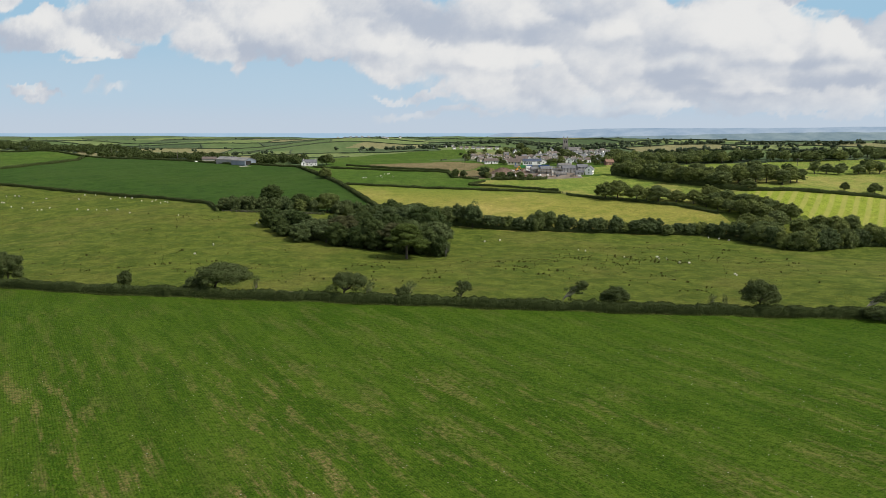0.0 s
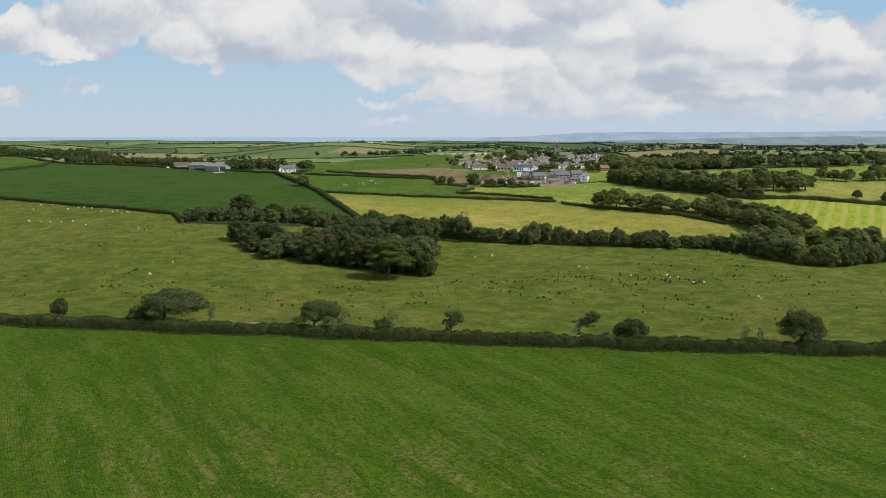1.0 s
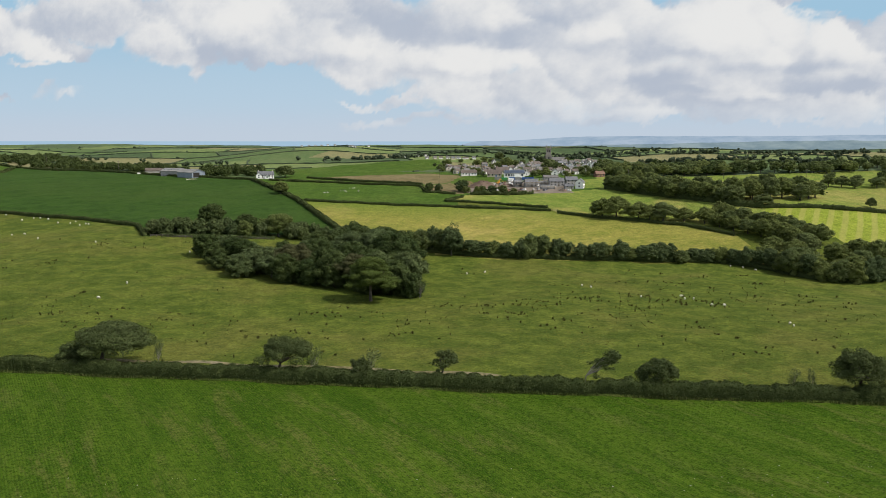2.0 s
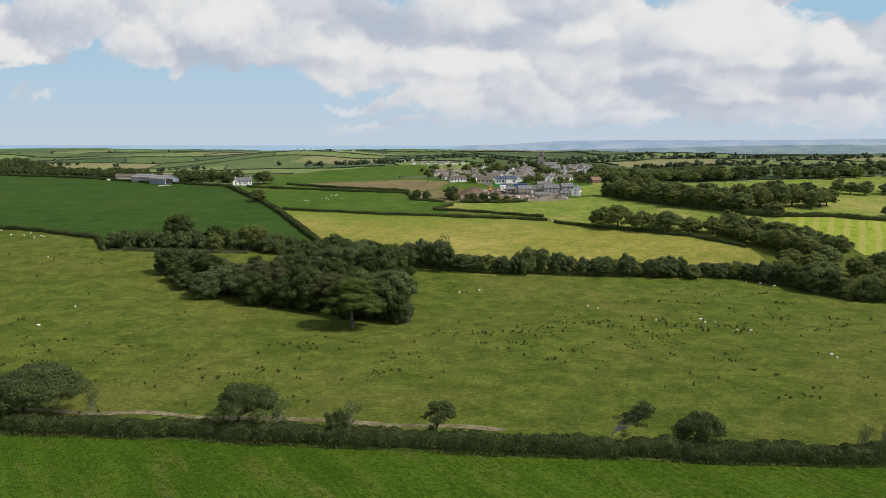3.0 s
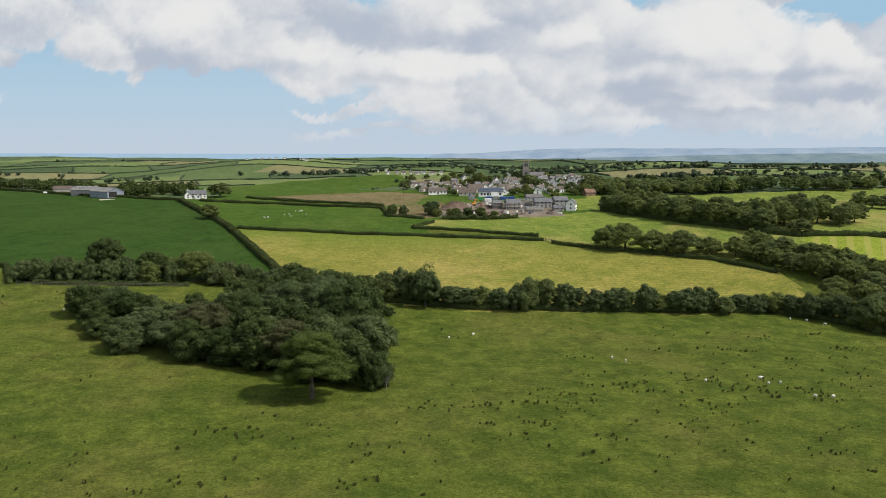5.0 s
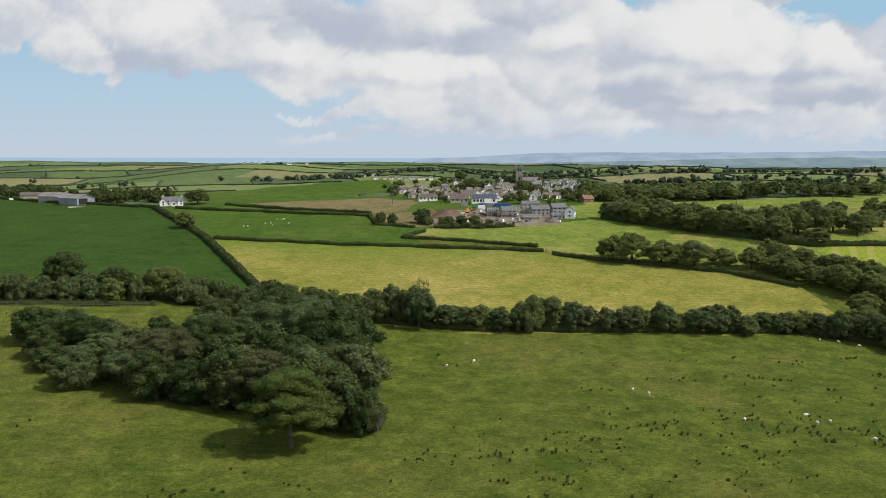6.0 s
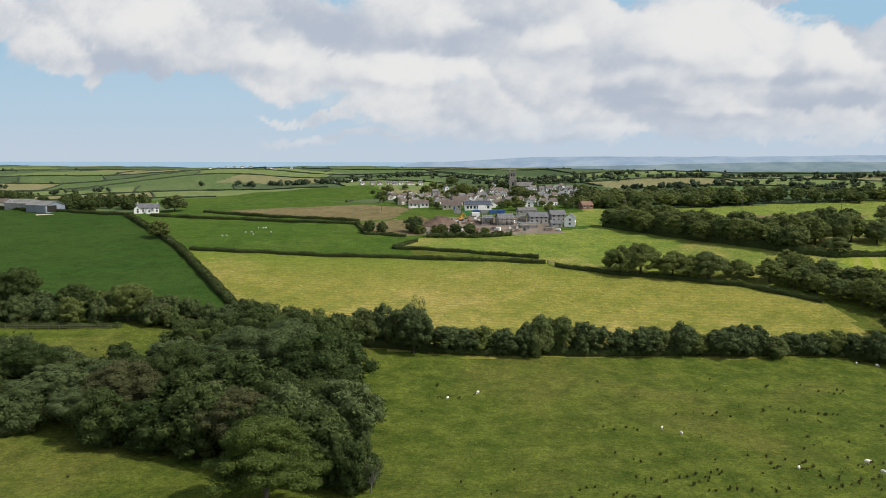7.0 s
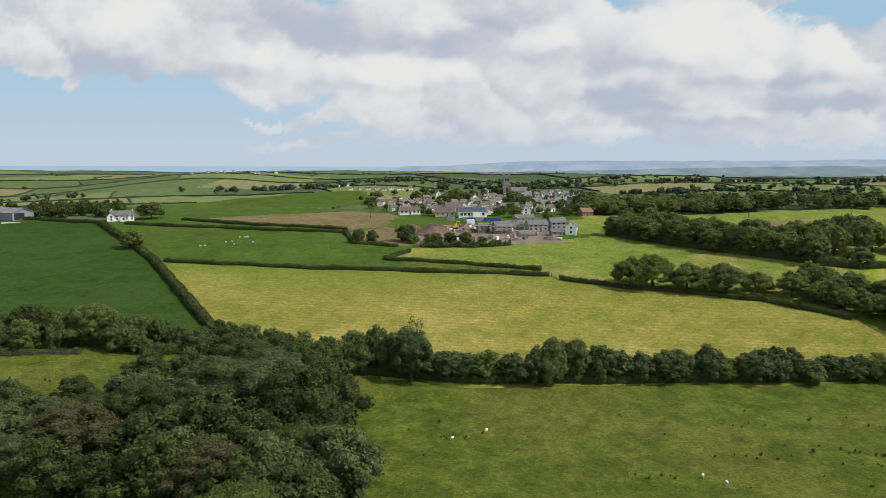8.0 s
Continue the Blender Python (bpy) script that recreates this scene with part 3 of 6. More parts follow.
def tube(path, radii, sides=6):
    """A tapered limb along a path."""
    path = np.asarray(path, float)
    vs, fs = [], []
    for i, p in enumerate(path):
        d = path[min(i + 1, len(path) - 1)] - path[max(i - 1, 0)]
        d = d / (np.linalg.norm(d) + 1e-9)
        u = np.cross(d, (0.31, 0.95, 0.1))
        u /= np.linalg.norm(u) + 1e-9
        w = np.cross(d, u)
        for s in range(sides):
            a = 2 * math.pi * s / sides
            vs.append(p + radii[i] * (math.cos(a) * u + math.sin(a) * w))
    for i in range(len(path) - 1):
        for s in range(sides):
            t = (s + 1) % sides
            fs.append((i * sides + s, i * sides + t, (i + 1) * sides + t, (i + 1) * sides + s))
    return np.array(vs), fs


def limbs_mesh(name, rng, ends, fork, r0, mat, sides=6, lean=(0, 0)):
    """A trunk to the fork and a bent limb to each end."""
    vs, fs, off = [], [], 0
    trunk = [(lean[0] * t * t, lean[1] * t * t, fork * t) for t in (-0.08, 0.0, 0.25, 0.5, 0.75, 1.0)]
    jobs = [(trunk, [r0 * 1.6, r0 * 1.4, r0 * 1.05, r0 * 0.95, r0 * 0.9, r0 * 0.85])]
    top = np.array(trunk[-1])
    for e in ends:
        e = np.asarray(e)
        mid = top + (e - top) * 0.45 + rng.normal(size=3) * 0.06 * np.linalg.norm(e - top)
        jobs.append(([top, top + (mid - top) * 0.5 + (0, 0, 0.03), mid, (mid + e) / 2 + rng.normal(size=3) * 0.03, e], [r0 * 0.6, r0 * 0.46, r0 * 0.34, r0 * 0.22, r0 * 0.08]))
    for p, r in jobs:
        v, f = tube(p, r, sides)
        vs.append(v)
        fs += [tuple(i + off for i in q) for q in f]
        off += len(v)
    return mesh_of(name, np.concatenate(vs), fs, mat, None, True)


def crown_clumps(rng, n, shape, h, w):
    """Rows of centre and radii for a crown of the given habit, in a tree h high and w wide."""
    rows = []
    lobes = rng.uniform(0, 2 * math.pi, 2)
    for i in range(n):
        a, t = rng.uniform(0, 2 * math.pi), (i + 0.5) / n
        uneven = 1 + 0.13 * math.sin(2 * a + lobes[0]) + 0.1 * math.sin(3 * a + lobes[1])
        if shape == "round":
            el = math.asin(1.75 * t - 0.75)
            out = 0.42 * w * rng.uniform(0.76, 1.12) * uneven
            c = (out * math.cos(el) * math.cos(a), out * math.cos(el) * math.sin(a), h * (0.52 + 0.40 * math.sin(el) * rng.uniform(0.85, 1.08)))
            r = w * rng.uniform(0.055, 0.135)
            rows.append((*c, r, r, r * 0.8))
        elif shape == "layered":
            z = 0.43 + 0.52 * t
            out = w * 0.5 * (1.0 - 0.75 * max(0, (z - 0.45) / 0.55) ** 1.8) * rng.uniform(0.45, 1.0)
            c = (out * math.cos(a), out * math.sin(a), h * z - 0.10 * h * (out / w))
            r = w * rng.uniform(0.06, 0.125)
            rows.append((*c, r, r, r * 0.55))
        elif shape == "bush":
            el = math.asin(1.9 * t - 0.9)
            out = 0.40 * w * rng.uniform(0.76, 1.14) * uneven
            c = (out * math.cos(el) * math.cos(a), out * math.cos(el) * math.sin(a), h * (0.43 + 0.47 * math.sin(el) * rng.uniform(0.82, 1.06)))
            r = w * rng.uniform(0.06, 0.145)
            rows.append((*c, r, r, min(r, h * 0.2)))
        elif shape == "umbrella":
            d = 0.42 * w * math.sqrt(t)
            c = (d * math.cos(a) + 0.06 * w, d * math.sin(a), h * (0.80 - 0.30 * t * t) + rng.uniform(-0.09, 0.08) * h)
            r = w * rng.uniform(0.07, 0.155)
            rows.append((*c, r, r, r * 0.62))
        elif shape == "dome":
            el = math.asin(1.05 * t - 0.05)
            out = 0.40 * w * rng.uniform(0.75, 1.1)
            c = (out * math.cos(el) * math.cos(a), out * math.cos(el) * math.sin(a), h * (0.40 + 0.50 * math.sin(el) * rng.uniform(0.85, 1.06)))
            r = w * rng.uniform(0.08, 0.13)
            rows.append((*c, r, r, r * 0.7))
        elif shape == "low_dome":
            el = math.asin(1.3 * t - 0.3)
            out = 0.41 * w * rng.uniform(0.78, 1.1)
            c = (out * math.cos(el) * math.cos(a), out * math.cos(el) * math.sin(a), h * (0.40 + 0.50 * math.sin(el) * rng.uniform(0.85, 1.06)))
            r = w * rng.uniform(0.09, 0.14)
            rows.append((*c, r, r, r * 0.75))
        elif shape == "blown":
            d = math.sqrt(t)
            c = (w * (0.05 + 0.85 * d) + 0.1 * w * rng.normal(), 0.16 * w * rng.normal(), h * (0.42 + 0.46 * d ** 0.7) + 0.08 * h * rng.normal())
            r = w * rng.uniform(0.07, 0.12)
            rows.append((*c, r * 1.3, r, r * 0.6))
        else:
            c = (0.3 * w * math.sqrt(t) * math.cos(a), 0.3 * w * math.sqrt(t) * math.sin(a), h * rng.uniform(0.35, 0.92))
            r = w * rng.uniform(0.08, 0.16)
            rows.append((*c, r, r, r * 1.3))
    return np.array(rows)


PLANTS = {}


def plant(kind, seed, shape, n, h, w, leaf, density, size, fork, r0, core=0.72, fine=True, bark=None, lean=(0, 0), limbs=7, above=0.0):
    """Makes one kind of tree: its trunk and crown meshes, with its true height and width."""
    rng = np.random.default_rng(seed)
    c = crown_clumps(rng, n, shape, h, w)
    c[:, 0] += lean[0] * c[:, 2] / h
    c = c[c[:, 2] > above * h]
    if shape in ("round", "bush"):
        inner = np.array([[lean[0] * 0.6, 0, h * (0.54 if shape == "round" else 0.43), w * 0.40, w * 0.40, h * (0.36 if shape == "round" else 0.42)]])
    else:
        inner = np.zeros((0, 6))
    crown = foliage_mesh("crown_" + kind, rng, np.concatenate([c, inner]), density, size, LEAF[leaf], core, fine)
    pick = c[rng.permutation(len(c))[:limbs], :3]
    trunk = limbs_mesh("trunk_" + kind, rng, pick, fork * h, r0, bark or BARK, 6 if fine else 4, lean=(lean[0] * 0.4, 0))
    PLANTS.setdefault(kind, []).append((trunk, crown, h, w))


for s in range(3):
    plant("oak", 10 + s, "round", 105, 12, 11, "oak", 11.0, 0.24, 0.32, 0.38)
    plant("ash", 20 + s, "round", 90, 11, 9, "ash", 11.0, 0.24, 0.3, 0.28)
    plant("willow", 40 + s, "bush", 66, 7, 7, "willow", 15.0, 0.2, 0.2, 0.18)
    plant("bush", 50 + s, "bush", 66, 7, 7, "oak", 15.0, 0.2, 0.2, 0.2)
    plant("canopy", 10 + s, "round", 112, 12, 11, ("oak", "ash", "oak")[s], 21.0, 0.165, 0.32, 0.38, above=0.6)
for s in range(4):
    plant("hedgerow", 30 + s, "bush", 54, 8, 7, ("ash", "belt_dark", "belt", "ash")[s], 10, 0.28, 0.25, 0.18, fine=False)
    plant("belt", 60 + s, "round", 60, 11, 9.5, ("belt", "belt_dark", "belt", "belt_dark")[s], 4.4, 0.42, 0.3, 0.32, fine=False)
    plant("village", 84 + s, "round", 20, 10, 9.5, ("belt", "belt_dark", "belt_dark", "oak")[s], 2.2, 0.6, 0.25, 0.3, fine=False, limbs=3)
    plant("lane", 88 + s, "bush", 14, 10, 9, "oak", 2.2, 0.6, 0.25, 0.3, fine=False, limbs=3)
    plant("far", 80 + s, "bush", 12, 9, 9, "far", 1.2, 0.85, 0.25, 0.3, fine=False, limbs=3)
for s in range(3):
    plant("field_oak", 160 + s, "low_dome", 80, 10, 11, ("belt_dark", "belt", "belt")[s], 8, 0.3, 0.28, 0.36, core=0.66, limbs=10)
plant("dull_ash", 15, "round", 80, 12, 11, "dull", 17.0, 0.18, 0.32, 0.38, above=0.55)
plant("pale_ash", 92, "round", 90, 11, 11, "belt", 12.0, 0.26, 0.3, 0.3)
plant("bright_oak", 91, "layered", 125, 14, 15, "bright", 20.0, 0.19, 0.36, 0.4, core=0.6)
for s in range(2):
    plant("thorn", 100 + s, "umbrella", 64, 7, 12, "thorn", 22, 0.18, 0.34, 0.3, core=0.3, limbs=14, lean=(1.0, 0))
    plant("small_thorn", 110 + s, "umbrella", 30, 5, 5, "thorn", 26, 0.16, 0.4, 0.15, core=0.35, limbs=12, lean=(0.8, 0))
    plant("sparse", 120 + s, "sparse", 26, 5, 4, "willow", 11, 0.13, 0.25, 0.08, core=0, limbs=22, bark=BARE, lean=(0.7, 0))
    plant("round_thorn", 130 + s, "round", 44, 6.5, 7.5, "thorn", 26, 0.18, 0.3, 0.2, core=0.66, limbs=8)
    plant("dome_thorn", 140 + s, "dome", 72, 7, 9, "thorn", 20, 0.17, 0.34, 0.28, core=0.38, limbs=16)
plant("blown_thorn", 150, "blown", 46, 6, 6, "thorn", 24, 0.15, 0.36, 0.12, core=0.4, limbs=10, bark=BARE, lean=(0.5, 0))

tree_rng = random.Random(4)


def tree(kind, x, y, h, w, label, name="tree", turn=None, group="", variant=None, sink=0.15, category="tree"):
    """One tree, h high and w wide, with its trunk and crown."""
    trunk, crown, h0, w0 = PLANTS[kind][tree_rng.randrange(len(PLANTS[kind])) if variant is None else variant]
    base = new(name)
    base.empty_display_size = 0.2
    a = tree_rng.uniform(0, 360) if turn is None else turn
    base.matrix_world = pose(x, y, lift(x, y) - sink, 0, 0, a) @ Matrix.Diagonal((w / w0, w / w0, h / h0, 1))
    child("trunk", trunk, base)
    child("crown", crown, base)
    return tagged(base, label, category, group)


def along(path, step):
    """Points every step metres along a path, with the bearing."""
    p = np.asarray(path, float)
    seg = np.hypot(*(p[1:] - p[:-1]).T)
    s = np.concatenate([[0], np.cumsum(seg)])
    t = np.arange(0, s[-1], step)
    x, y = np.interp(t, s, p[:, 0]), np.interp(t, s, p[:, 1])
    dx, dy = np.gradient(x) if len(x) > 1 else np.array([1.0]), np.gradient(y) if len(x) > 1 else np.array([0.0])
    k = np.hypot(dx, dy)
    return x, y, dx / k, dy / k


def hedge(path, height, width, label, density=7.0, size=0.3, seed=1, leaf="hedge", rough=0.16):
    """A hedge along a path: an uneven body with leaf sprays all over."""
    rng = np.random.default_rng(seed)
    x, y, dx, dy = along(path, 0.9 if size < 0.5 else 2.5)
    n = len(x)
    ring = np.array([(-0.5, -0.12), (-0.56, 0.35), (-0.46, 0.85), (-0.15, 1.0), (0.2, 0.98), (0.47, 0.82), (0.56, 0.3), (0.5, -0.12)])
    m = len(ring)
    side = ring[None, :, 0] * width * (1 + rng.uniform(-rough, rough, (n, m)))
    wave = 1 + 0.12 * np.sin(np.arange(n) * 0.37 + seed) + rng.uniform(-rough, rough, n)
    up = ring[None, :, 1] * height * wave[:, None] * (1 + rng.uniform(-0.5, 0.5, (n, m)) * rough)
    px, py = x[:, None] - dy[:, None] * side, y[:, None] + dx[:, None] * side
    pz = land(x, y)[:, None] + up
    v = np.stack([px, py, pz], -1)
    ids = np.arange(n * m).reshape(n, m)
    f = np.stack([ids[:-1, :-1], ids[:-1, 1:], ids[1:, 1:], ids[1:, :-1]], -1).reshape(-1, 4)[:, ::-1].tolist()
    f += [tuple(ids[0]), tuple(ids[-1][::-1])]
    length = n * (0.9 if size < 0.5 else 2.5)
    k = int(length * (2 * height + width) * density)
    i, j = rng.integers(0, n - 1, k), rng.integers(0, m - 1, k)
    a, b = rng.uniform(0, 1, (k, 1)), rng.uniform(0, 1, (k, 1))
    p = (v[i, j] * (1 - a) + v[i + 1, j] * a) * (1 - b) + (v[i, j + 1] * (1 - a) + v[i + 1, j + 1] * a) * b
    nrm = unit(np.cross(v[i + 1, j] - v[i, j], v[i, j + 1] - v[i, j]))
    nrm *= np.where((nrm * (p - np.stack([x[i], y[i], land(x[i], y[i]) + height * 0.4], -1))).sum(1) < 0, -1, 1)[:, None]
    nrm = unit(nrm + rng.normal(size=(k, 3)) * 0.5)
    q = tris_round(rng, p + nrm * rng.uniform(-0.18, 0.2, (k, 1)), nrm, size)
    ob = new("hedge")
    mid = np.stack([x, y, land(x, y) + height * 0.35], -1)[:, None, :]
    child("body", mesh_of("hedge_body", (mid + (v - mid) * 0.84).reshape(-1, 3), f, LEAF[leaf], None, True), ob)
    child("foliage", quad_mesh("hedge_foliage", q, k, LEAF[leaf], 3), ob)
    return tagged(ob, label, "hedge", "field hedges")


def shifted(path, d):
    return [(x, y + d) for x, y in path]


hedge(shifted(NEAR_HEDGE, 4.4), 2.5, 3.2, "long clipped hawthorn hedge between crop and pasture", 38, 0.2, 1)
hedge(LEFT_HEDGE, 1.6, 1.8, "low dark hedge between pasture and grass field", 10, 0.32, 2)
hedge(CORNER_HEDGE, 1.8, 2.2, "dark hedge with a bend between two grass fields", 6, 0.40, 3)
hedge(ROAD_HEDGE[1:], 1.4, 1.8, "straight dark hedge along a lane", 6, 0.40, 4)
hedge(DIVIDE_HEDGE, 1.8, 2.6, "sloping hedge between dark grass and hay", 10, 0.32, 5)
hedge(LANE_HEDGE, 1.3, 1.6, "clipped hedge along a lane beside grass", 8, 0.36, 6)
hedge(LANE_HEDGE_BACK, 1.3, 1.6, "clipped hedge between lane and stubble", 8, 0.36, 7)
hedge(CROSS_HEDGE[:4], 1.25, 1.5, "clipped hedge across above the hay field", 10, 0.32, 8)
hedge(CROSS_HEDGE[4:], 1.3, 1.6, "hedge under a row of oaks", 10, 0.32, 9)
hedge(CROSS_HEDGE_BACK, 1.2, 1.5, "second clipped hedge beside a narrow lane", 10, 0.32, 10)
hedge(SITE_HEDGE, 1.9, 2.6, "tall bushy hedge below the building site", 4, 0.45, 11, "hedge", 0.4)
hedge(BELT_EDGE[3:], 1.8, 2.4, "dark hedge above the mown field", 8, 0.36, 12)
hedge(shifted(ROW_HEDGE, 2.5), 1.7, 3.0, "thick undergrowth below the hedgerow trees", 10, 0.30, 13)


# ---- trees ----
tree("thorn", -66.7, 219.7, 8.8, 17.6, "wide flat-topped hawthorn leaning over a field hedge", turn=0, variant=0)
tree("round_thorn", -71.4, 217.8, 5.1, 7.5, "low dark holly bush in a field hedge", "bush", category="bush")
tree("round_thorn", -95.5, 226.3, 5.6, 4.7, "small round thorn bush standing in pasture", "bush", category="bush")
tree("sparse", -54.2, 217.4, 5.9, 2.8, "slender pale sapling beside a hedge", turn=0)
tree("thorn", -27.9, 210.2, 7.8, 11.3, "domed hawthorn rising from a field hedge", turn=10, variant=1)
tree("sparse", -21.1, 208.8, 6.1, 4.9, "half-bare grey thorn in a hedge", turn=20)
tree("sparse", -9.7, 206.4, 6.1, 5.6, "ragged elder with dead grey branches in a hedge", turn=40)
tree("round_thorn", -11.1, 205.9, 4.8, 4.7, "dense elder bush in a field hedge", "bush", category="bush")
tree("small_thorn", 4.6, 204.5, 6.8, 6.7, "small wind-bent hawthorn in a field hedge", turn=15)
tree("blown_thorn", 31.7, 199.2, 7.5, 6.0, "thin wind-blown thorn leaning over a hedge", turn=0)
tree("dome_thorn", 45.1, 197.8, 6.3, 8.8, "low spreading hawthorn in a field hedge", turn=-10, variant=0)
tree("sparse", 69.5, 194.8, 4.9, 3.0, "thin leafless shrub beside a hedge", turn=30)
tree("sparse", 73.2, 194.8, 4.7, 2.2, "thin pale sapling beside a hedge", turn=80)
tree("dome_thorn", 81.8, 193.8, 8.9, 11.2, "dense domed hawthorn beside a field hedge", turn=0, variant=1)
tree("blown_thorn", 108.0, 191.7, 6.1, 6.5, "wind-torn thorn at the end of a hedge", turn=0)
tree("round_thorn", 107.7, 184.5, 4.0, 8.7, "low bramble thicket at a hedge end", "bush", category="bush")
tree("round_thorn", -135.2, 234.7, 10.0, 10.5, "dark hawthorn at the edge of a pasture", turn=40, variant=1)

# the wood in the pasture
WOOD = [(-79, 346), (-70, 329), (-56, 312), (-40, 308), (-22, 303), (-8, 291), (-2, 292), (-2.5, 325), (-4, 360), (-20, 366), (-36, 352), (-52, 345), (-68, 348)]
tree("bright_oak", -13.6, 283.8, 13.5, 16.0, "spreading light green oak in front of a wood", turn=30)
tree("bush", -1.5, 289.8, 8.7, 8.2, "dull bushy thorn at the corner of a wood")
tree("sparse", 1.0, 288.4, 6.1, 5.1, "half-dead thorn at the corner of a wood")
wood_rng = np.random.default_rng(5)
spots = []
wpx, wpy = wood_rng.uniform(-82, 3, 4000), wood_rng.uniform(282, 376, 4000)
ok = inside(wpx, wpy, WOOD)
for x, y in zip(wpx[ok], wpy[ok]):
    if all((x - a) ** 2 + (y - b) ** 2 > 6.9**2 for a, b in spots) and math.hypot(x + 13.4, y - 279.5) > 9 and math.hypot(x + 9, y - 325) > 6.5:
        spots.append((float(x), float(y)))
for x, y in spots:
    tall = 8.2 + 4.5 * float(smooth(-70, -8, x)) + tree_rng.uniform(-2.4, 2.0) + 2.0 * float(smooth(-30, -5, x)) * (y > 325)
    if y < 312 and x < -20:
        tall -= 0.5
    rim = not inside(np.array([x + 5.5, x - 5.5, x, x]), np.array([y, y, y + 5.5, y - 5.5]), WOOD).all()
    what = tree_rng.choice(["willow", "bush", "bush", "bush", "bush", "bush"]) if rim else tree_rng.choice(["canopy", "canopy", "canopy", "ash", "willow", "bush"])
    tall *= 0.92 if rim else 1.0
    if math.hypot(x + 42, y - 322) < 8 or math.hypot(x + 27, y - 345) < 6 or math.hypot(x + 18, y - 308) < 6:
        what = "dull_ash"
    words = {"dull_ash": "brownish half-leafed ash in a dense wood", "canopy": "broad-crowned tree in a dense wood", "ash": "dull green ash in a dense wood", "willow": "grey-green willow at the edge of a wood", "bush": "dark bushy holly in a dense wood"}
    tree(what, x, y, tall, max(10.0, tall * tree_rng.uniform(1.0, 1.3)), words[what], group="wood in the pasture")
tree("oak", -11, 344, 15.2, 13, "tall rounded oak at the back of a wood", group="wood in the pasture")
tree("oak", -9, 325, 16.2, 16.5, "tall rounded oak on the edge of a wood", group="wood in the pasture")

# the copse behind its fence
COPSE = [
    (-104, 379, 7.4, 8, "willow"), (-99, 384, 6.6, 8, "willow"), (-95, 379, 7.6, 8, "willow"), (-89, 379, 7.6, 8, "willow"),
    (-83, 380, 7.4, 8, "willow"), (-87, 390, 12, 12, "oak"), (-76, 380, 6, 7, "hedgerow"), (-71, 380, 7.4, 8, "hedgerow"),
    (-72, 387, 8.6, 10, "oak"), (-64, 380, 7.0, 6, "willow"), (-58, 383, 10.5, 12, "pale_ash"), (-109, 381, 6.5, 8, "willow"),
    (-80, 386, 7, 9, "hedgerow"), (-66, 388, 7, 8, "hedgerow"), (-49, 387, 6.5, 8, "willow"),
]
COPSE_EAST = [
    (-54, 389, 6, 7, "hedgerow"), (-30, 386, 6, 7, "willow"), (-92, 386, 6.5, 8, "hedgerow"), (-101, 390, 6, 8, "willow"),
    (-52, 381, 6.5, 7, "willow"), (-47, 380, 5.5, 6, "hedgerow"), (-43, 386, 6.4, 6, "willow"), (-38, 382, 6.0, 6, "willow"),
    (-33, 380, 6.4, 7, "hedgerow"), (-27, 383, 6.4, 6, "willow"), (-22, 380, 7.0, 7, "hedgerow"), (-16, 377, 7.4, 7, "hedgerow"),
    (-10, 374, 7.6, 7, "hedgerow"), (-4, 370, 8, 7, "hedgerow"),
]
for x, y, tall, wide, what in COPSE + COPSE_EAST:
    words = {"willow": "grey-green sallow in a copse by a fence", "oak": "tall dark oak above a copse", "bush": "bushy holly in a copse by a fence", "pale_ash": "pale green ash above a copse", "hedgerow": "leafy tree in a thick hedgerow"}
    tree(what, x, y, tall, wide, words[what], group="copse")
hedge([(-104, 375.5), (-92, 374.8), (-74, 376.6), (-58, 377.5)], 1.3, 1.6, "low hedge along the front of a copse", 6, 0.34, 14)
hedge([(-46, 379), (-30, 380), (-14, 376), (0, 367)], 2.6, 3.2, "thick undergrowth joining a copse and hedgerow", 5, 0.38, 15)

# the hedgerow across the pasture's far side
ROW_TALL = [(3, 9.0), (9, 10.6), (14, 11.6), (22, 6.9), (30, 8.0), (38, 6.8), (49, 11.4), (60, 7.5), (70, 8.0), (80, 9.4), (87, 6.0), (96, 8.5), (106, 5.6), (116, 6.0), (127, 7.6), (140, 9), (160, 9), (300, 9)]
row_x, row_h = zip(*ROW_TALL)
x, y, _, _ = along(ROW_HEDGE, 5.0)
for i in range(len(x)):
    tall = float(np.interp(x[i], row_x, row_h)) * tree_rng.uniform(0.82, 1.06)
    tree(tree_rng.choice(["hedgerow", "hedgerow", "hedgerow", "ash"]), float(x[i]) + tree_rng.uniform(-1, 1), float(y[i]) + 2.6 + tree_rng.uniform(-1, 2.0), tall, tree_rng.uniform(6.8, 9.6), "leafy tree in a thick hedgerow", group="hedgerow trees")
tree("ash", 14, 362, 11.2, 8.6, "leafy ash rising above a hedgerow")
tree("sparse", 14.5, 365.0, 12.6, 5.5, "half-dead ash with bare crooked boughs above a hedgerow", turn=0)
tree("field_oak", 141.8, 338, 10.3, 14.5, "broad oak standing out from a hedgerow")
for x, y, tall, wide in [(137, 352, 9, 9), (150, 345, 9, 10), (164, 337, 8, 9), (156, 333, 7, 9), (168, 340, 9, 10), (178, 346, 11, 11), (190, 338, 9, 10), (165, 352, 9, 10), (152, 358, 9, 10), (205, 345, 9, 10), (176, 356, 9, 10), (220, 338, 9, 10),
                         (146, 366, 8, 9), (160, 364, 9, 10), (188, 352, 10, 10)]:
    tree("belt", x, y, tall, wide, "dense dark tree where two hedgerows meet", group="hedgerow trees")

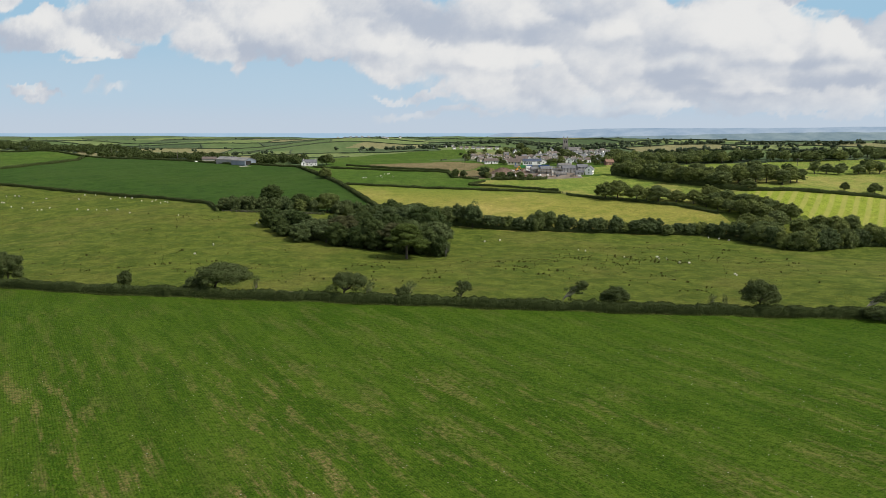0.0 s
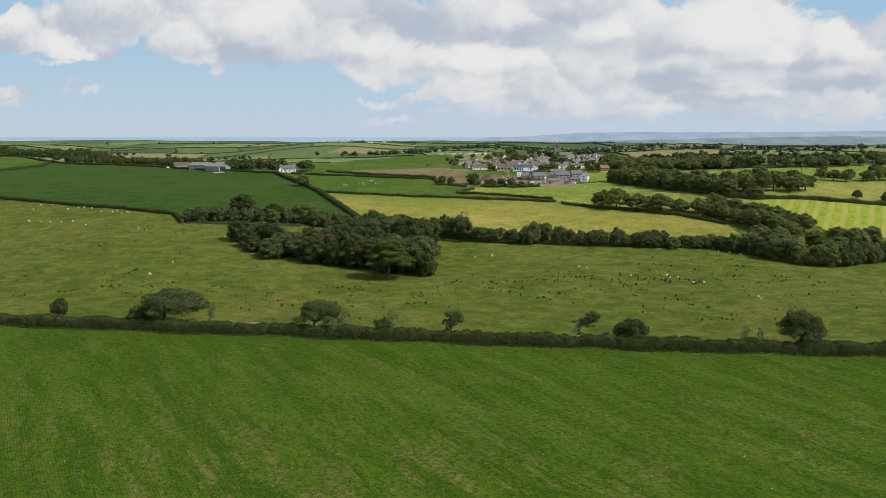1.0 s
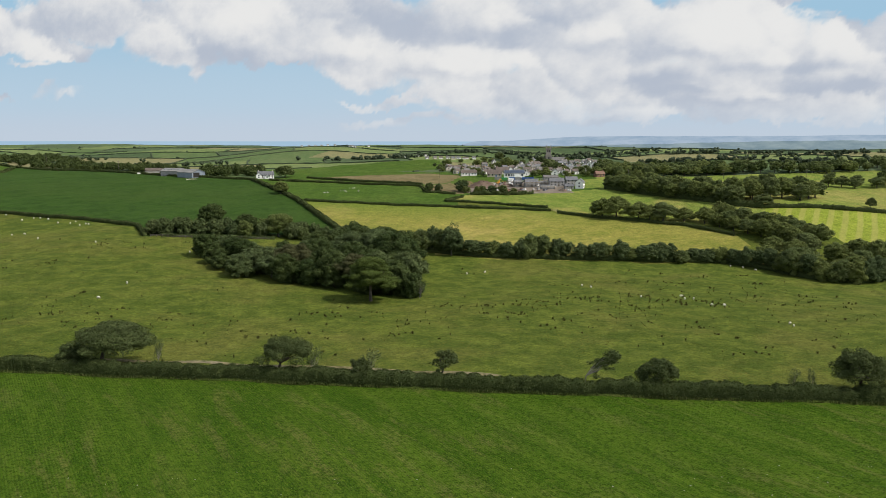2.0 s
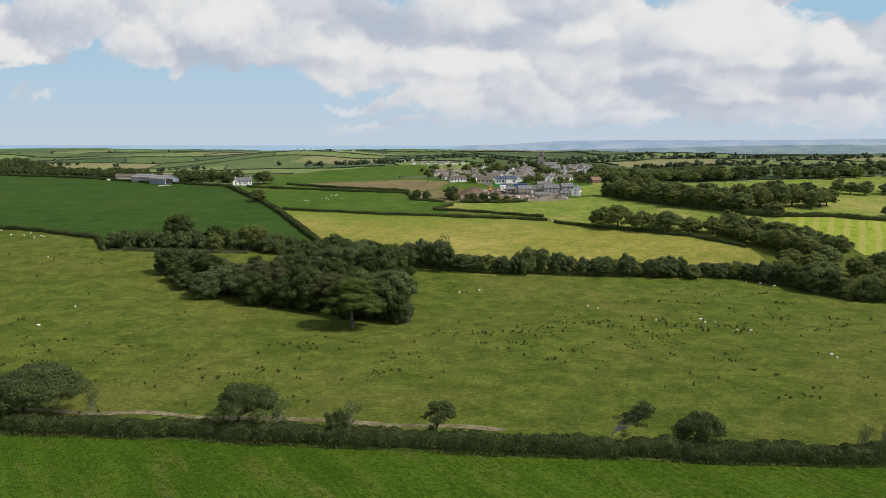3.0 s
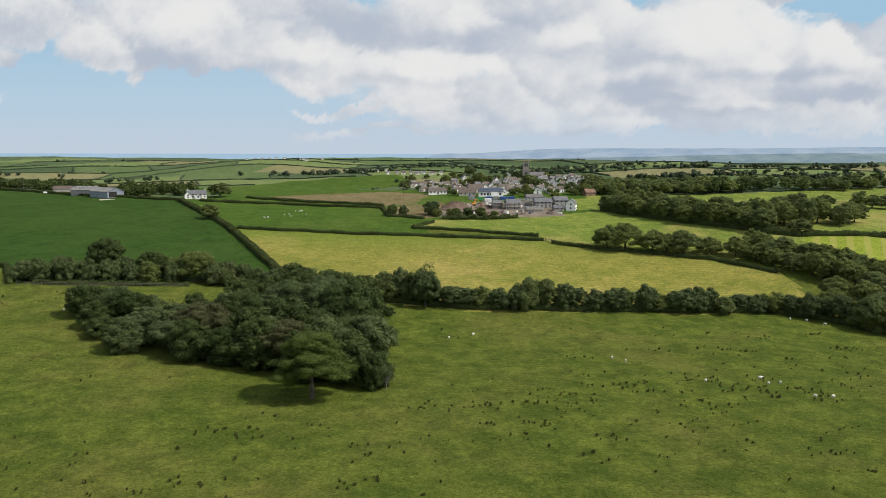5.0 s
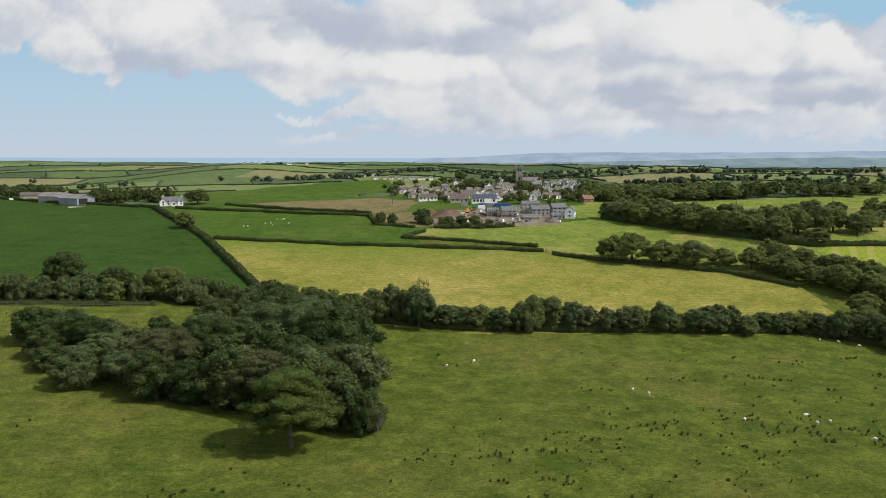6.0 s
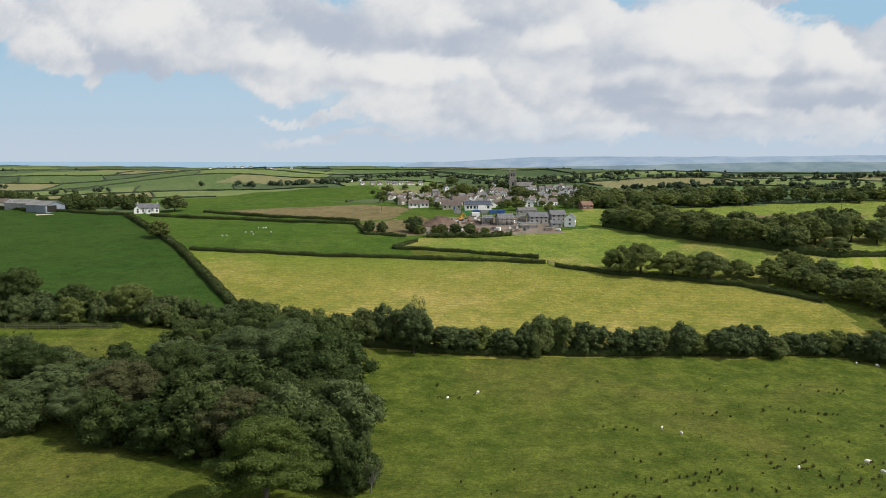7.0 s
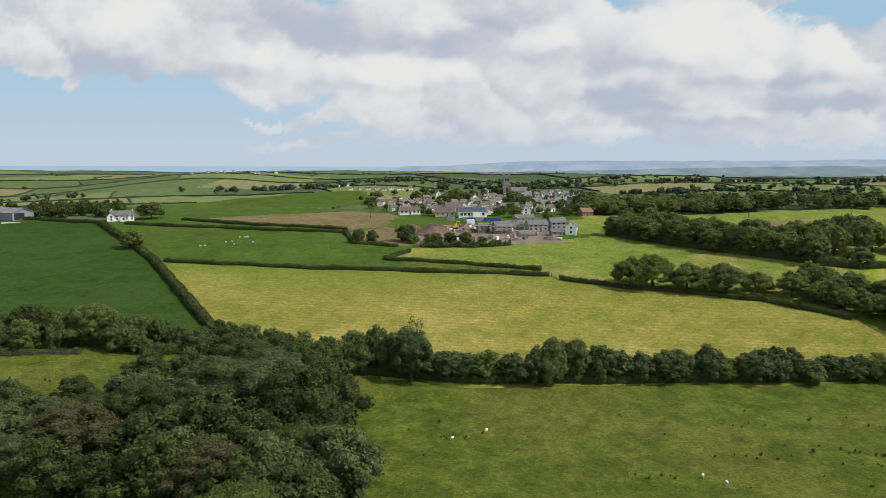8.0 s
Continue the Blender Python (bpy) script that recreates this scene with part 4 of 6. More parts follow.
# the row of oaks and the belt up the slope
for x, y, tall, wide in [(91, 430, 9.6, 11.5), (97.5, 428, 11, 13), (107, 423.5, 9.0, 11.5), (112, 421.5, 7.8, 9), (118, 420, 9.3, 13), (127, 417, 6.8, 9.5)]:
    tree("field_oak", x, y, tall, wide, "round-headed oak in a row along a hedge", group="row of oaks")
x, y, _, _ = along([(134, 410), (143, 400), (152, 389), (158, 378), (164, 366)], 5.5)
for i in range(len(x)):
    for d in (0, 8):
        tree("belt", float(x[i]) + d + tree_rng.uniform(-2, 2), float(y[i]) + d * 0.6 + tree_rng.uniform(-2, 2), tree_rng.uniform(7, 9.5), tree_rng.uniform(8.5, 11), "dark oak in a belt between two fields", group="tree belt")
tree("field_oak", 171, 431, 6.4, 9.5, "round oak beside a hedge corner", group="tree belt")

# the long belt above the meadow
hedge(BELT_EDGE[:4], 3.0, 3.0, "dark undergrowth below a long belt of trees", 4, 0.45, 16)
x, y, _, _ = along([(113, 506), (122, 490), (131, 476), (142, 461), (152, 447), (161, 437)], 6.0)
for i in range(len(x)):
    for d in (0, 9):
        tree("belt", float(x[i]) + d + tree_rng.uniform(-2, 2), float(y[i]) + d * 0.7 + tree_rng.uniform(-2, 2), tree_rng.uniform(8.5, 11) + 0.12 * d - 1.5 * (i < 2), tree_rng.uniform(9, 11.5), "dark sycamore in a long belt of trees", group="long belt")
for x, y, tall in [(172, 448, 11), (180, 443, 12), (188, 447, 11), (195, 442, 9), (202, 447, 10), (176, 458, 11), (186, 460, 12), (196, 460, 10), (208, 452, 9), (168, 462, 10)]:
    tree("belt", x, y, tall, 11, "tall dark oak at the end of a belt", group="long belt")
for x, y, tall, wide in [(226, 432, 5.5, 5), (242, 430, 6.5, 8)]:
    tree("field_oak", x, y, tall, wide, "small round tree above a field hedge", group="lone field trees")
tree("field_oak", -76.5, 500, 7.5, 8.4, "lone dark oak in a hedge")


def scatter(poly, count, gap, kind, tall, wide, label, group, seed, joined=None):
    """Trees strewn over a patch of land."""
    rng = np.random.default_rng(seed)
    p = np.array(poly, float)
    got = []
    for x, y in zip(rng.uniform(p[:, 0].min(), p[:, 0].max(), 6000), rng.uniform(p[:, 1].min(), p[:, 1].max(), 6000)):
        if len(got) >= count:
            break
        if inside(np.array([x]), np.array([y]), poly)[0] and all((x - a) ** 2 + (y - b) ** 2 > gap * gap for a, b in got):
            got.append((x, y))
            if joined is not None:
                joined.append((kind, float(x), float(y), rng.uniform(*tall), rng.uniform(*wide)))
                continue
            tree(kind, float(x), float(y), rng.uniform(*tall), rng.uniform(*wide), label, group=group)


def woodland(rows, name, label):
    """Many far trees as one object."""
    by = {}
    for kind, x, y, h, w in rows:
        for which in (0, 1):
            v = PLANTS[kind][tree_rng.randrange(len(PLANTS[kind]))]
            me, h0, w0 = v[which], v[2], v[3]
            by.setdefault((which, me.materials[0].name), []).append((me, pose(x, y, lift(x, y) - 0.2, 0, 0, tree_rng.uniform(0, 360)) @ Matrix.Diagonal((w / w0, w / w0, h / h0, 1))))
    vs, fs, index, off, mats = [], [], [], 0, []
    for (which, mat), items in by.items():
        for me, m in items:
            co = np.empty(len(me.vertices) * 3, np.float32)
            me.vertices.foreach_get("co", co)
            w = np.array(m)
            vs.append(co.reshape(-1, 3) @ w[:3, :3].T + w[:3, 3])
            if me.name not in FACES:
                FACES[me.name] = [tuple(p.vertices) for p in me.polygons]
            fs += [tuple(i + off for i in p) for p in FACES[me.name]]
            index += [len(mats)] * len(me.polygons)
            off += len(me.vertices)
        mats.append(bpy.data.materials[mat])
    me = mesh_of(name, np.concatenate(vs), fs, mats, index)
    return tagged(new(name, me), label, "trees", kind="stuff")


WOODS, LANE, FACES = [], [], {}
scatter([(118, 564), (150, 559), (185, 557), (230, 566), (275, 561), (285, 576), (200, 590), (130, 598)], 70, 6.0, "village", (6.2, 9.2), (8, 11.5), "dark tree in a wood behind the village", "village wood", 3, WOODS)
scatter([(275, 562), (345, 572), (365, 590), (290, 586)], 18, 7.5, "village", (6, 10), (8, 12), "large tree along a far field edge", "village wood", 4, WOODS)
scatter([(212, 500), (240, 494), (300, 492), (340, 500), (250, 508)], 14, 7, "village", (6, 11), (8, 11), "round tree along a field edge", "village wood", 5, WOODS)
scatter([(-440, 785), (-318, 692), (-228, 648), (-176, 612), (-165, 632), (-230, 700), (-330, 790), (-480, 850), (-520, 820)], 210, 4.6, "lane", (4.2, 7.2), (6, 9.5), "dark tree in a wood along a lane", "lane wood", 6, LANE)
scatter([(-150, 598), (-112, 588), (-108, 612), (-150, 628)], 22, 4.5, "lane", (5.5, 8.5), (6.5, 9), "dark tree behind the farmhouse", "farm trees", 7, LANE)
woodland(WOODS, "village_woodland", "dark broadleaved wood along the far side of the village")
woodland(LANE, "lane_woodland", "dark broadleaved wood along a lane and farm")
tree("belt", -88, 584, 8.6, 13, "broad dark tree beside a farmhouse")

# ---- buildings ----
RENDER_WHITE = plain("white_render", (0.82, 0.81, 0.78), (0.88, 0.87, 0.84), 1.5, 0.85, 0, 0.15)
RENDER_CREAM = plain("cream_render", (0.56, 0.50, 0.40), (0.64, 0.58, 0.47), 1.5, 0.85, 0, 0.15)
RENDER_GREY = plain("grey_blockwork", (0.27, 0.265, 0.255), (0.34, 0.335, 0.32), 3.0, 0.9, 0, 0.3)
BRICK_RED = plain("red_brick", (0.2, 0.11, 0.08), (0.27, 0.15, 0.11), 4.0, 0.9, 0, 0.3)
STONE = plain("grey_church_stone", (0.21, 0.195, 0.17), (0.31, 0.285, 0.25), 1.2, 0.95, 0, 0.5)
STONE_PALE = plain("pale_church_stone", (0.36, 0.33, 0.28), (0.46, 0.43, 0.37), 1.2, 0.95, 0, 0.4)
SLATE = plain("grey_slate", (0.095, 0.1, 0.108), (0.15, 0.152, 0.16), 2.5, 0.6, 0, 0.4)
SLATE_PALE = plain("weathered_slate", (0.115, 0.11, 0.103), (0.175, 0.166, 0.155), 2.5, 0.7, 0, 0.4)
TILE_BROWN = plain("brown_roof_tiles", (0.09, 0.072, 0.06), (0.145, 0.118, 0.1), 2.5, 0.8, 0, 0.4)
TILE_RED = plain("red_roof_tiles", (0.17, 0.1, 0.07), (0.23, 0.14, 0.1), 2.5, 0.8, 0, 0.4)
SOLAR = plain("blue_solar_panels", (0.05, 0.065, 0.1), (0.085, 0.105, 0.145), 2.0, 0.25, 0, 0.0, True, 0.5)
GLASS = plain("dark_window_glass", (0.03, 0.035, 0.04), (0.06, 0.07, 0.08), 2.0, 0.08, 0, 0.0, True, 0.6)
STEEL_PALE = plain("pale_steel_sheet", (0.17, 0.2, 0.24), (0.24, 0.275, 0.32), 1.0, 0.5, 0.1, 0.1)
SHEET_ROOF = plain("grey_fibre_cement", (0.15, 0.148, 0.14), (0.25, 0.245, 0.232), 1.2, 0.8, 0, 0.3)
# near-black colour standing in for the shade inside openings
SHADE_BLACK = plain("opening_shade_black", (0.015, 0.014, 0.012), (0.025, 0.023, 0.02), 1.0, 0.95, 0, 0)
BLUE_PAINT = plain("blue_paint", (0.03, 0.08, 0.26), (0.05, 0.12, 0.34), 1.5, 0.5, 0, 0.1)
ORANGE_PAINT = plain("orange_paint", (0.55, 0.24, 0.03), (0.62, 0.3, 0.05), 1.5, 0.5, 0, 0.1)
GREEN_PAINT = plain("green_paint", (0.05, 0.25, 0.08), (0.08, 0.32, 0.1), 1.5, 0.5, 0, 0.1)
SOIL = plain("dug_soil", (0.085, 0.058, 0.042), (0.15, 0.105, 0.08), 0.5, 0.98, 0, 0.9)
STEEL = plain("galvanised_tube", (0.35, 0.36, 0.37), (0.45, 0.46, 0.47), 3.0, 0.45, 0.6, 0)
PLANK = plain("weathered_planks", (0.3, 0.25, 0.18), (0.4, 0.34, 0.26), 3.0, 0.9, 0, 0.3)
TIMBER = plain("grey_fence_wood", (0.085, 0.075, 0.062), (0.14, 0.125, 0.105), 3.0, 0.95, 0, 0.3)
WOOL = plain("sheep_wool", (0.68, 0.65, 0.57), (0.8, 0.77, 0.69), 8.0, 0.98, 0, 0.8)
FACE = plain("sheep_face", (0.42, 0.38, 0.33), (0.55, 0.5, 0.45), 8.0, 0.9, 0, 0.2)
TYRE = plain("black_rubber", (0.02, 0.02, 0.02), (0.035, 0.035, 0.035), 4.0, 0.9, 0, 0.1)


def box_verts(x0, y0, z0, x1, y1, z1):
    v = [(x, y, z) for z in (z0, z1) for x, y in ((x0, y0), (x1, y0), (x1, y1), (x0, y1))]
    return v, [(3, 2, 1, 0), (4, 5, 6, 7), (0, 1, 5, 4), (1, 2, 6, 5), (2, 3, 7, 6), (3, 0, 4, 7)]


def boxes(name, dims, mat, parent, label=""):
    """One part made of boxes (x0, y0, z0, x1, y1, z1)."""
    vs, fs = [], []
    for d in dims:
        v, f = box_verts(*d)
        fs += [tuple(i + len(vs) for i in q) for q in f]
        vs += v
    return child(name, mesh_of(name, vs, fs, mat), parent, None, label)


def gable_roof(name, w, d, eaves, rise, mat, parent, over=0.3, thick=0.16, label=""):
    """Two pitched slabs with overhang; the ridge runs along x."""
    k = rise / (d / 2)
    hw, hd = w / 2 + over, d / 2 + over
    ze, zr = eaves - over * k, eaves + rise
    v = []
    for x in (-hw, hw):
        v += [(x, -hd, ze), (x, 0, zr), (x, hd, ze), (x, hd, ze + thick), (x, 0, zr + thick), (x, -hd, ze + thick)]
    f = [(0, 1, 4, 5), (1, 2, 3, 4), (11, 10, 7, 6), (10, 9, 8, 7)]
    f += [(5, 4, 10, 11), (4, 3, 9, 10), (1, 0, 6, 7), (2, 1, 7, 8), (0, 5, 11, 6), (3, 2, 8, 9)]
    return child(name, mesh_of(name, v, f, mat), parent, None, label)


def gable_walls(name, w, d, eaves, rise, mat, parent, label=""):
    hw, hd = w / 2, d / 2
    v = []
    for x in (-hw, hw):
        v += [(x, -hd, -0.4), (x, hd, -0.4), (x, hd, eaves), (x, 0, eaves + rise), (x, -hd, eaves)]
    f = [(4, 3, 2, 1, 0), (5, 6, 7, 8, 9), (0, 5, 9, 4), (1, 2, 7, 6), (2, 3, 8, 7), (3, 4, 9, 8), (0, 1, 6, 5)]
    return child(name, mesh_of(name, v, f, mat), parent, None, label)


def thing(name, x, y, turn, label, category, group="", dz=0.0):
    base = new(name)
    base.empty_display_size = 0.3
    base.matrix_world = pose(x, y, lift(x, y) + dz, 0, 0, turn)
    return tagged(base, label, category, group)


HOUSE_SPOTS = []


def house(x, y, w, d, turn, eaves, rise, wall, roof, label, chimneys=1, rows=1, group="village houses", name="house", size=1.0):
    """A house with its ridge along its own x: walls, roof, chimney stacks, windows on all sides and a door."""
    b = thing(name, x, y, turn, label, "house", group)
    HOUSE_SPOTS.append((x, y, max(w, d) * size * 0.5))
    b.matrix_world = b.matrix_world @ Matrix.Diagonal((size, size, size, 1))
    gable_walls("wall", w, d, eaves, rise, wall, b)
    gable_roof("roof", w, d, eaves, rise, roof, b)
    for i in range(chimneys):
        cx0 = (w / 2 - 0.6) * (1 if i else -1)
        stack_ob = boxes("chimney", [(cx0 - 0.28, -0.25, eaves + rise * 0.6, cx0 + 0.28, 0.25, eaves + rise + 0.75)], RENDER_CREAM if wall is RENDER_WHITE else BRICK_RED, b)
        boxes("chimney_pot", [(cx0 - 0.12, -0.12, eaves + rise + 0.7, cx0 + 0.12, 0.12, eaves + rise + 1.0)], TILE_RED, stack_ob, "red clay chimney pot")
    step = eaves / rows
    n = max(2, int(w / 2.0))
    for r in range(rows):
        z = r * step + step * 0.42
        for i in range(n):
            px = -w / 2 + w * (i + 0.5) / n
            for s in (-1, 1):
                if r == 0 and i == n // 2 and s < 0:
                    boxes("door", [(px - 0.4, -d / 2 - 0.06, 0, px + 0.4, -d / 2 + 0.05, min(1.7, eaves * 0.75))], BLUE_PAINT if (i + int(x)) % 3 == 0 else TIMBER, b)
                else:
                    pane = boxes("window", [(px - 0.42, s * d / 2 - 0.05, z, px + 0.42, s * d / 2 + 0.05, z + 0.85)], GLASS, b)
                    boxes("sill", [(px - 0.5, s * d / 2 - 0.1, z - 0.09, px + 0.5, s * d / 2 + 0.1, z)], RENDER_CREAM, pane)
        for s in (-1, 1):
            boxes("window", [(s * w / 2 - 0.05, -0.45, z, s * w / 2 + 0.05, 0.4, z + 0.85)], GLASS, b)
    return b


WALLS = [RENDER_WHITE] * 7 + [RENDER_CREAM, RENDER_GREY]
WALL_WORDS = {RENDER_WHITE: "white rendered", RENDER_CREAM: "cream rendered", RENDER_GREY: "grey stone", BRICK_RED: "red brick"}
ROOFS = [SLATE, SLATE_PALE, TILE_BROWN, TILE_BROWN, SLATE_PALE]
ROOF_WORDS = {SLATE: "dark slate roof", SLATE_PALE: "pale weathered slate roof", TILE_BROWN: "brown tiled roof", TILE_RED: "red tiled roof"}
house_rng = random.Random(12)


def street(rows, turns, tall=(2.4, 3.0), size_of=0.74):
    """Houses at (x, y, width)."""
    for x, y, w in rows:
        wall, roof = house_rng.choice(WALLS), house_rng.choice(ROOFS)
        turn = house_rng.choice(turns) + house_rng.uniform(-8, 8)
        e = house_rng.uniform(*tall)
        w = max(w, 4.2)
        size = "small" if w < 5 else "long" if w > 8 else "two-gabled"
        house(x, y + 1.5, w if abs(turn) < 45 else w * 1.3, w * 0.75 if w < 7 else 5.0, turn, e, house_rng.uniform(1.5, 2.1), wall, roof,
              f"{size} {WALL_WORDS[wall]} village house with {ROOF_WORDS[roof]}", house_rng.choice([0, 1, 1, 2]), 2 if e > 2.85 else 1, size=size_of)


street([(24.2, 627, 5.5), (29.3, 619, 4.8), (37, 641, 5.4), (34.6, 610, 4.6), (45.4, 628.6, 6.3), (53, 647, 5.5), (51.3, 617, 5.1), (57.4, 623, 5.7), (58, 606, 4.8), (63.4, 608, 6), (44.5, 607.5, 6), (51.3, 600, 4.5)], [12, 25, 100, 35])
street([(66.8, 601, 5.9), (71.6, 594, 5.5), (72.2, 610, 7), (79.1, 602, 7.5), (77.1, 623, 6.2), (83, 587, 8.5), (72.5, 586, 5.7), (99, 588, 4.7), (102.5, 579, 5.1), (108.7, 580, 5.6), (92.3, 649, 9.9), (84.6, 631, 6.3)], [10, 22, 100, 30])
street([(35.6, 693, 6), (41.5, 691, 9), (48.4, 693, 5.2), (21.2, 694, 6), (16.5, 695, 5.2), (27, 694, 5), (10, 696, 5), (31, 690, 6.5)], [12, 20, 5], (2.2, 2.6), 0.52)
street([(94.8, 678, 7), (106.8, 618, 4.2), (110.3, 621, 4.4), (116.3, 630, 4.5), (123.5, 641, 4.8), (130.7, 653, 4.9), (136.2, 660, 5.6), (102, 648, 6.6), (115.8, 579, 4.2), (85.3, 614, 5.1), (93.4, 606, 5)], [12, 30, 75, 105])
for path, gap in [([(24, 640), (44, 616), (62, 596)], 6.4), ([(62, 660), (88, 640), (112, 604)], 6.2), ([(74, 578), (90, 594), (112, 590)], 6.5), ([(98, 634), (118, 650), (140, 645)], 5.6), ([(30, 600), (48, 590), (70, 606)], 6.6), ([(112, 612), (128, 612), (146, 606)], 6.0), ([(66, 618), (86, 624), (100, 618)], 6.0)]:
    hx, hy, _, _ = along(path, gap)
    street([(float(a) + house_rng.uniform(-1.5, 1.5), float(b) + house_rng.uniform(-2, 2), house_rng.uniform(4.4, 6.2)) for a, b in zip(hx, hy)], [12, 25, 100, 35])
for x in (128.5, 131.6, 134.8, 138, 141.2):
    house(x, 627 - (x - 128) * 0.25, 5, 3.4, 82, 2.5, 1.7, RENDER_WHITE, TILE_BROWN if x < 133 else SLATE_PALE, "narrow white terraced house with its gable outward", 1, 2)
house(93.2, 573, 6.5, 4.7, 84, 2.6, 2.0, RENDER_WHITE, SLATE_PALE, "white house with a broad gable and grey roof", 1, 2)
house(60.1, 592, 8.6, 5.5, 8, 2.2, 2.4, RENDER_CREAM, TILE_BROWN, "cream bungalow with a large dark brown roof", 1)
house(52.9, 574, 9.5, 6, -6, 1.9, 2.4, RENDER_CREAM, TILE_BROWN, "low hall with a wide dull brown roof", 0)
house(36.5, 585, 10.3, 5, 4, 2.0, 1.7, RENDER_WHITE, TILE_BROWN, "long white bungalow with a brown roof at the village edge", 1)
house(121, 562.5, 6, 4.2, 15, 2.0, 1.7, BRICK_RED, TILE_RED, "red brick house with two dormer gables", 2)
house(-100.2, 580, 10.5, 5.2, 14, 2.5, 2.0, RENDER_WHITE, SLATE, "white farmhouse with a grey slate roof", 2, 2, "farm buildings", "farmhouse")
house(-104.2, 577.2, 4.6, 3.6, 100, 2.3, 1.8, RENDER_WHITE, SLATE, "white gabled farmhouse wing", 0, 2, "farm buildings", "farmhouse")
house(-98.5, 576.6, 3.4, 3.0, 96, 1.6, 1.3, RENDER_WHITE, SLATE, "small white gabled farmhouse porch", 0, 1, "farm buildings", "farmhouse")
for x, y, w in [(-118, 872, 5), (-111, 876, 6), (-104, 872, 5), (-98, 877, 6), (-91, 873, 5), (-84, 876, 5), (-64, 840, 12), (-60, 836, 6), (-48, 868, 6), (2, 730, 7), (9, 727, 5), (-8, 731, 4)]:
    house(x, y, w, 4.5, house_rng.uniform(10, 40), 3.0, 1.6, RENDER_WHITE, SLATE_PALE, "far white cottage among fields near the sea", 0, 1, "far cottages", size=0.42)

# the school with solar panels
school = thing("school", 65.5, 568, -3, "long white school building with solar panels on its roof", "building")
gable_walls("wall", 13.5, 6, 2.7, 1.9, RENDER_WHITE, school)
gable_roof("roof", 13.5, 6, 2.7, 1.9, SLATE, school)
for i in range(8):
    px = -5.7 + i * 1.63
    m = Matrix.Translation((px, -1.75, 3.78)) @ Matrix.Rotation(math.atan2(1.9, 3.0), 4, "X")
    v, f = box_verts(-0.74, -1.5, -0.02, 0.74, 1.5, 0.06)
    child("solar_panel", mesh_of("solar_panel", v, f, SOLAR), school, m, "blue glass solar panel")
for i in range(7):
    boxes("window", [(-6 + i * 1.75, -3.06, 0.8, -4.9 + i * 1.75, -2.94, 2.1)], GLASS, school)
gable = boxes("porch", [(-0.2, -3.8, 0, 3.6, -2.9, 2.5)], RENDER_WHITE, school)

# the church
church = thing("church", 105.2, 666, -4, "old stone parish church with a tall pinnacled tower", "church")
boxes("tower", [(-2.1, -2.1, -0.5, 2.1, 2.1, 4.2), (-1.95, -1.95, 4.2, 1.95, 1.95, 8.2), (-1.8, -1.8, 8.2, 1.8, 1.8, 11.2), (-2.0, -2.0, 10.9, 2.0, 2.0, 11.2)], STONE, church, "dark square stone tower")
for sx in (-1, 1):
    for sy in (-1, 1):
        px, py = sx * 1.75, sy * 1.75
        v = [(px - 0.32, py - 0.32, 11.2), (px + 0.32, py - 0.32, 11.2), (px + 0.32, py + 0.32, 11.2), (px - 0.32, py + 0.32, 11.2),
             (px - 0.22, py - 0.22, 13.0), (px + 0.22, py - 0.22, 13.0), (px + 0.22, py + 0.22, 13.0), (px - 0.22, py + 0.22, 13.0), (px, py, 14.6)]
        f = [(0, 1, 5, 4), (1, 2, 6, 5), (2, 3, 7, 6), (3, 0, 4, 7), (4, 5, 8), (5, 6, 8), (6, 7, 8), (7, 4, 8), (3, 2, 1, 0)]
        child("pinnacle", mesh_of("pinnacle", v, f, STONE), church)
        boxes("buttress", [(sx * 2.1 - 0.3, sy * 2.1 - 0.3, -0.5, sx * 2.1 + 0.3, sy * 2.1 + 0.3, 6.5)], STONE, church)
boxes("battlement", [(-1.9 + i * 0.76, s * 1.86 - 0.14, 11.2, -1.5 + i * 0.76, s * 1.86 + 0.14, 11.75) for i in range(5) for s in (-1, 1)], STONE, church)
for s in (-1, 1):
    # flat black panels give the belfry openings their inner shade
    boxes("belfry_opening", [(s * 0.7 - 0.38, -1.86, 8.7, s * 0.7 + 0.38, -1.74, 10.4)], SHADE_BLACK, church)
boxes("west_window", [(-0.6, -2.16, 2.2, 0.6, -2.04, 4.8)], GLASS, church)
nave = thing("church_nave", 112.6, 665, -4, "long pale stone church nave with a slate roof", "church")
gable_walls("wall", 11, 5, 2.6, 2.2, STONE_PALE, nave)
gable_roof("roof", 11, 5, 2.6, 2.2, SLATE_PALE, nave)
for i in range(5):
    boxes("window", [(-4.6 + i * 2.1, -2.56, 0.8, -3.9 + i * 2.1, -2.44, 2.2)], GLASS, nave)

# the farm's sheds
shed = thing("barn", -153, 592, -34, "open-fronted steel barn with a pale cement roof", "barn", "farm buildings")
gable_walls("wall", 15, 11, 3.4, 1.9, STEEL_PALE, shed)
gable_roof("roof", 15, 11, 3.4, 1.9, SHEET_ROOF, shed, 0.5)
# no hole in the wall: a black panel painted as the barn's inner shade
boxes("opening", [(7.46, -4.6, 0, 7.56, 0.6, 3.2)], SHADE_BLACK, shed)
boxes("door", [(7.5, 0.8, 0, 7.62, 4.9, 3.1)], STEEL_PALE, shed)
shed = thing("barn", -168, 604, -20, "grey steel barn with a weathered cement roof", "barn", "farm buildings")
gable_walls("wall", 15, 10, 3.3, 1.9, RENDER_GREY, shed)
gable_roof("roof", 15, 10, 3.3, 1.9, SHEET_ROOF, shed, 0.4)
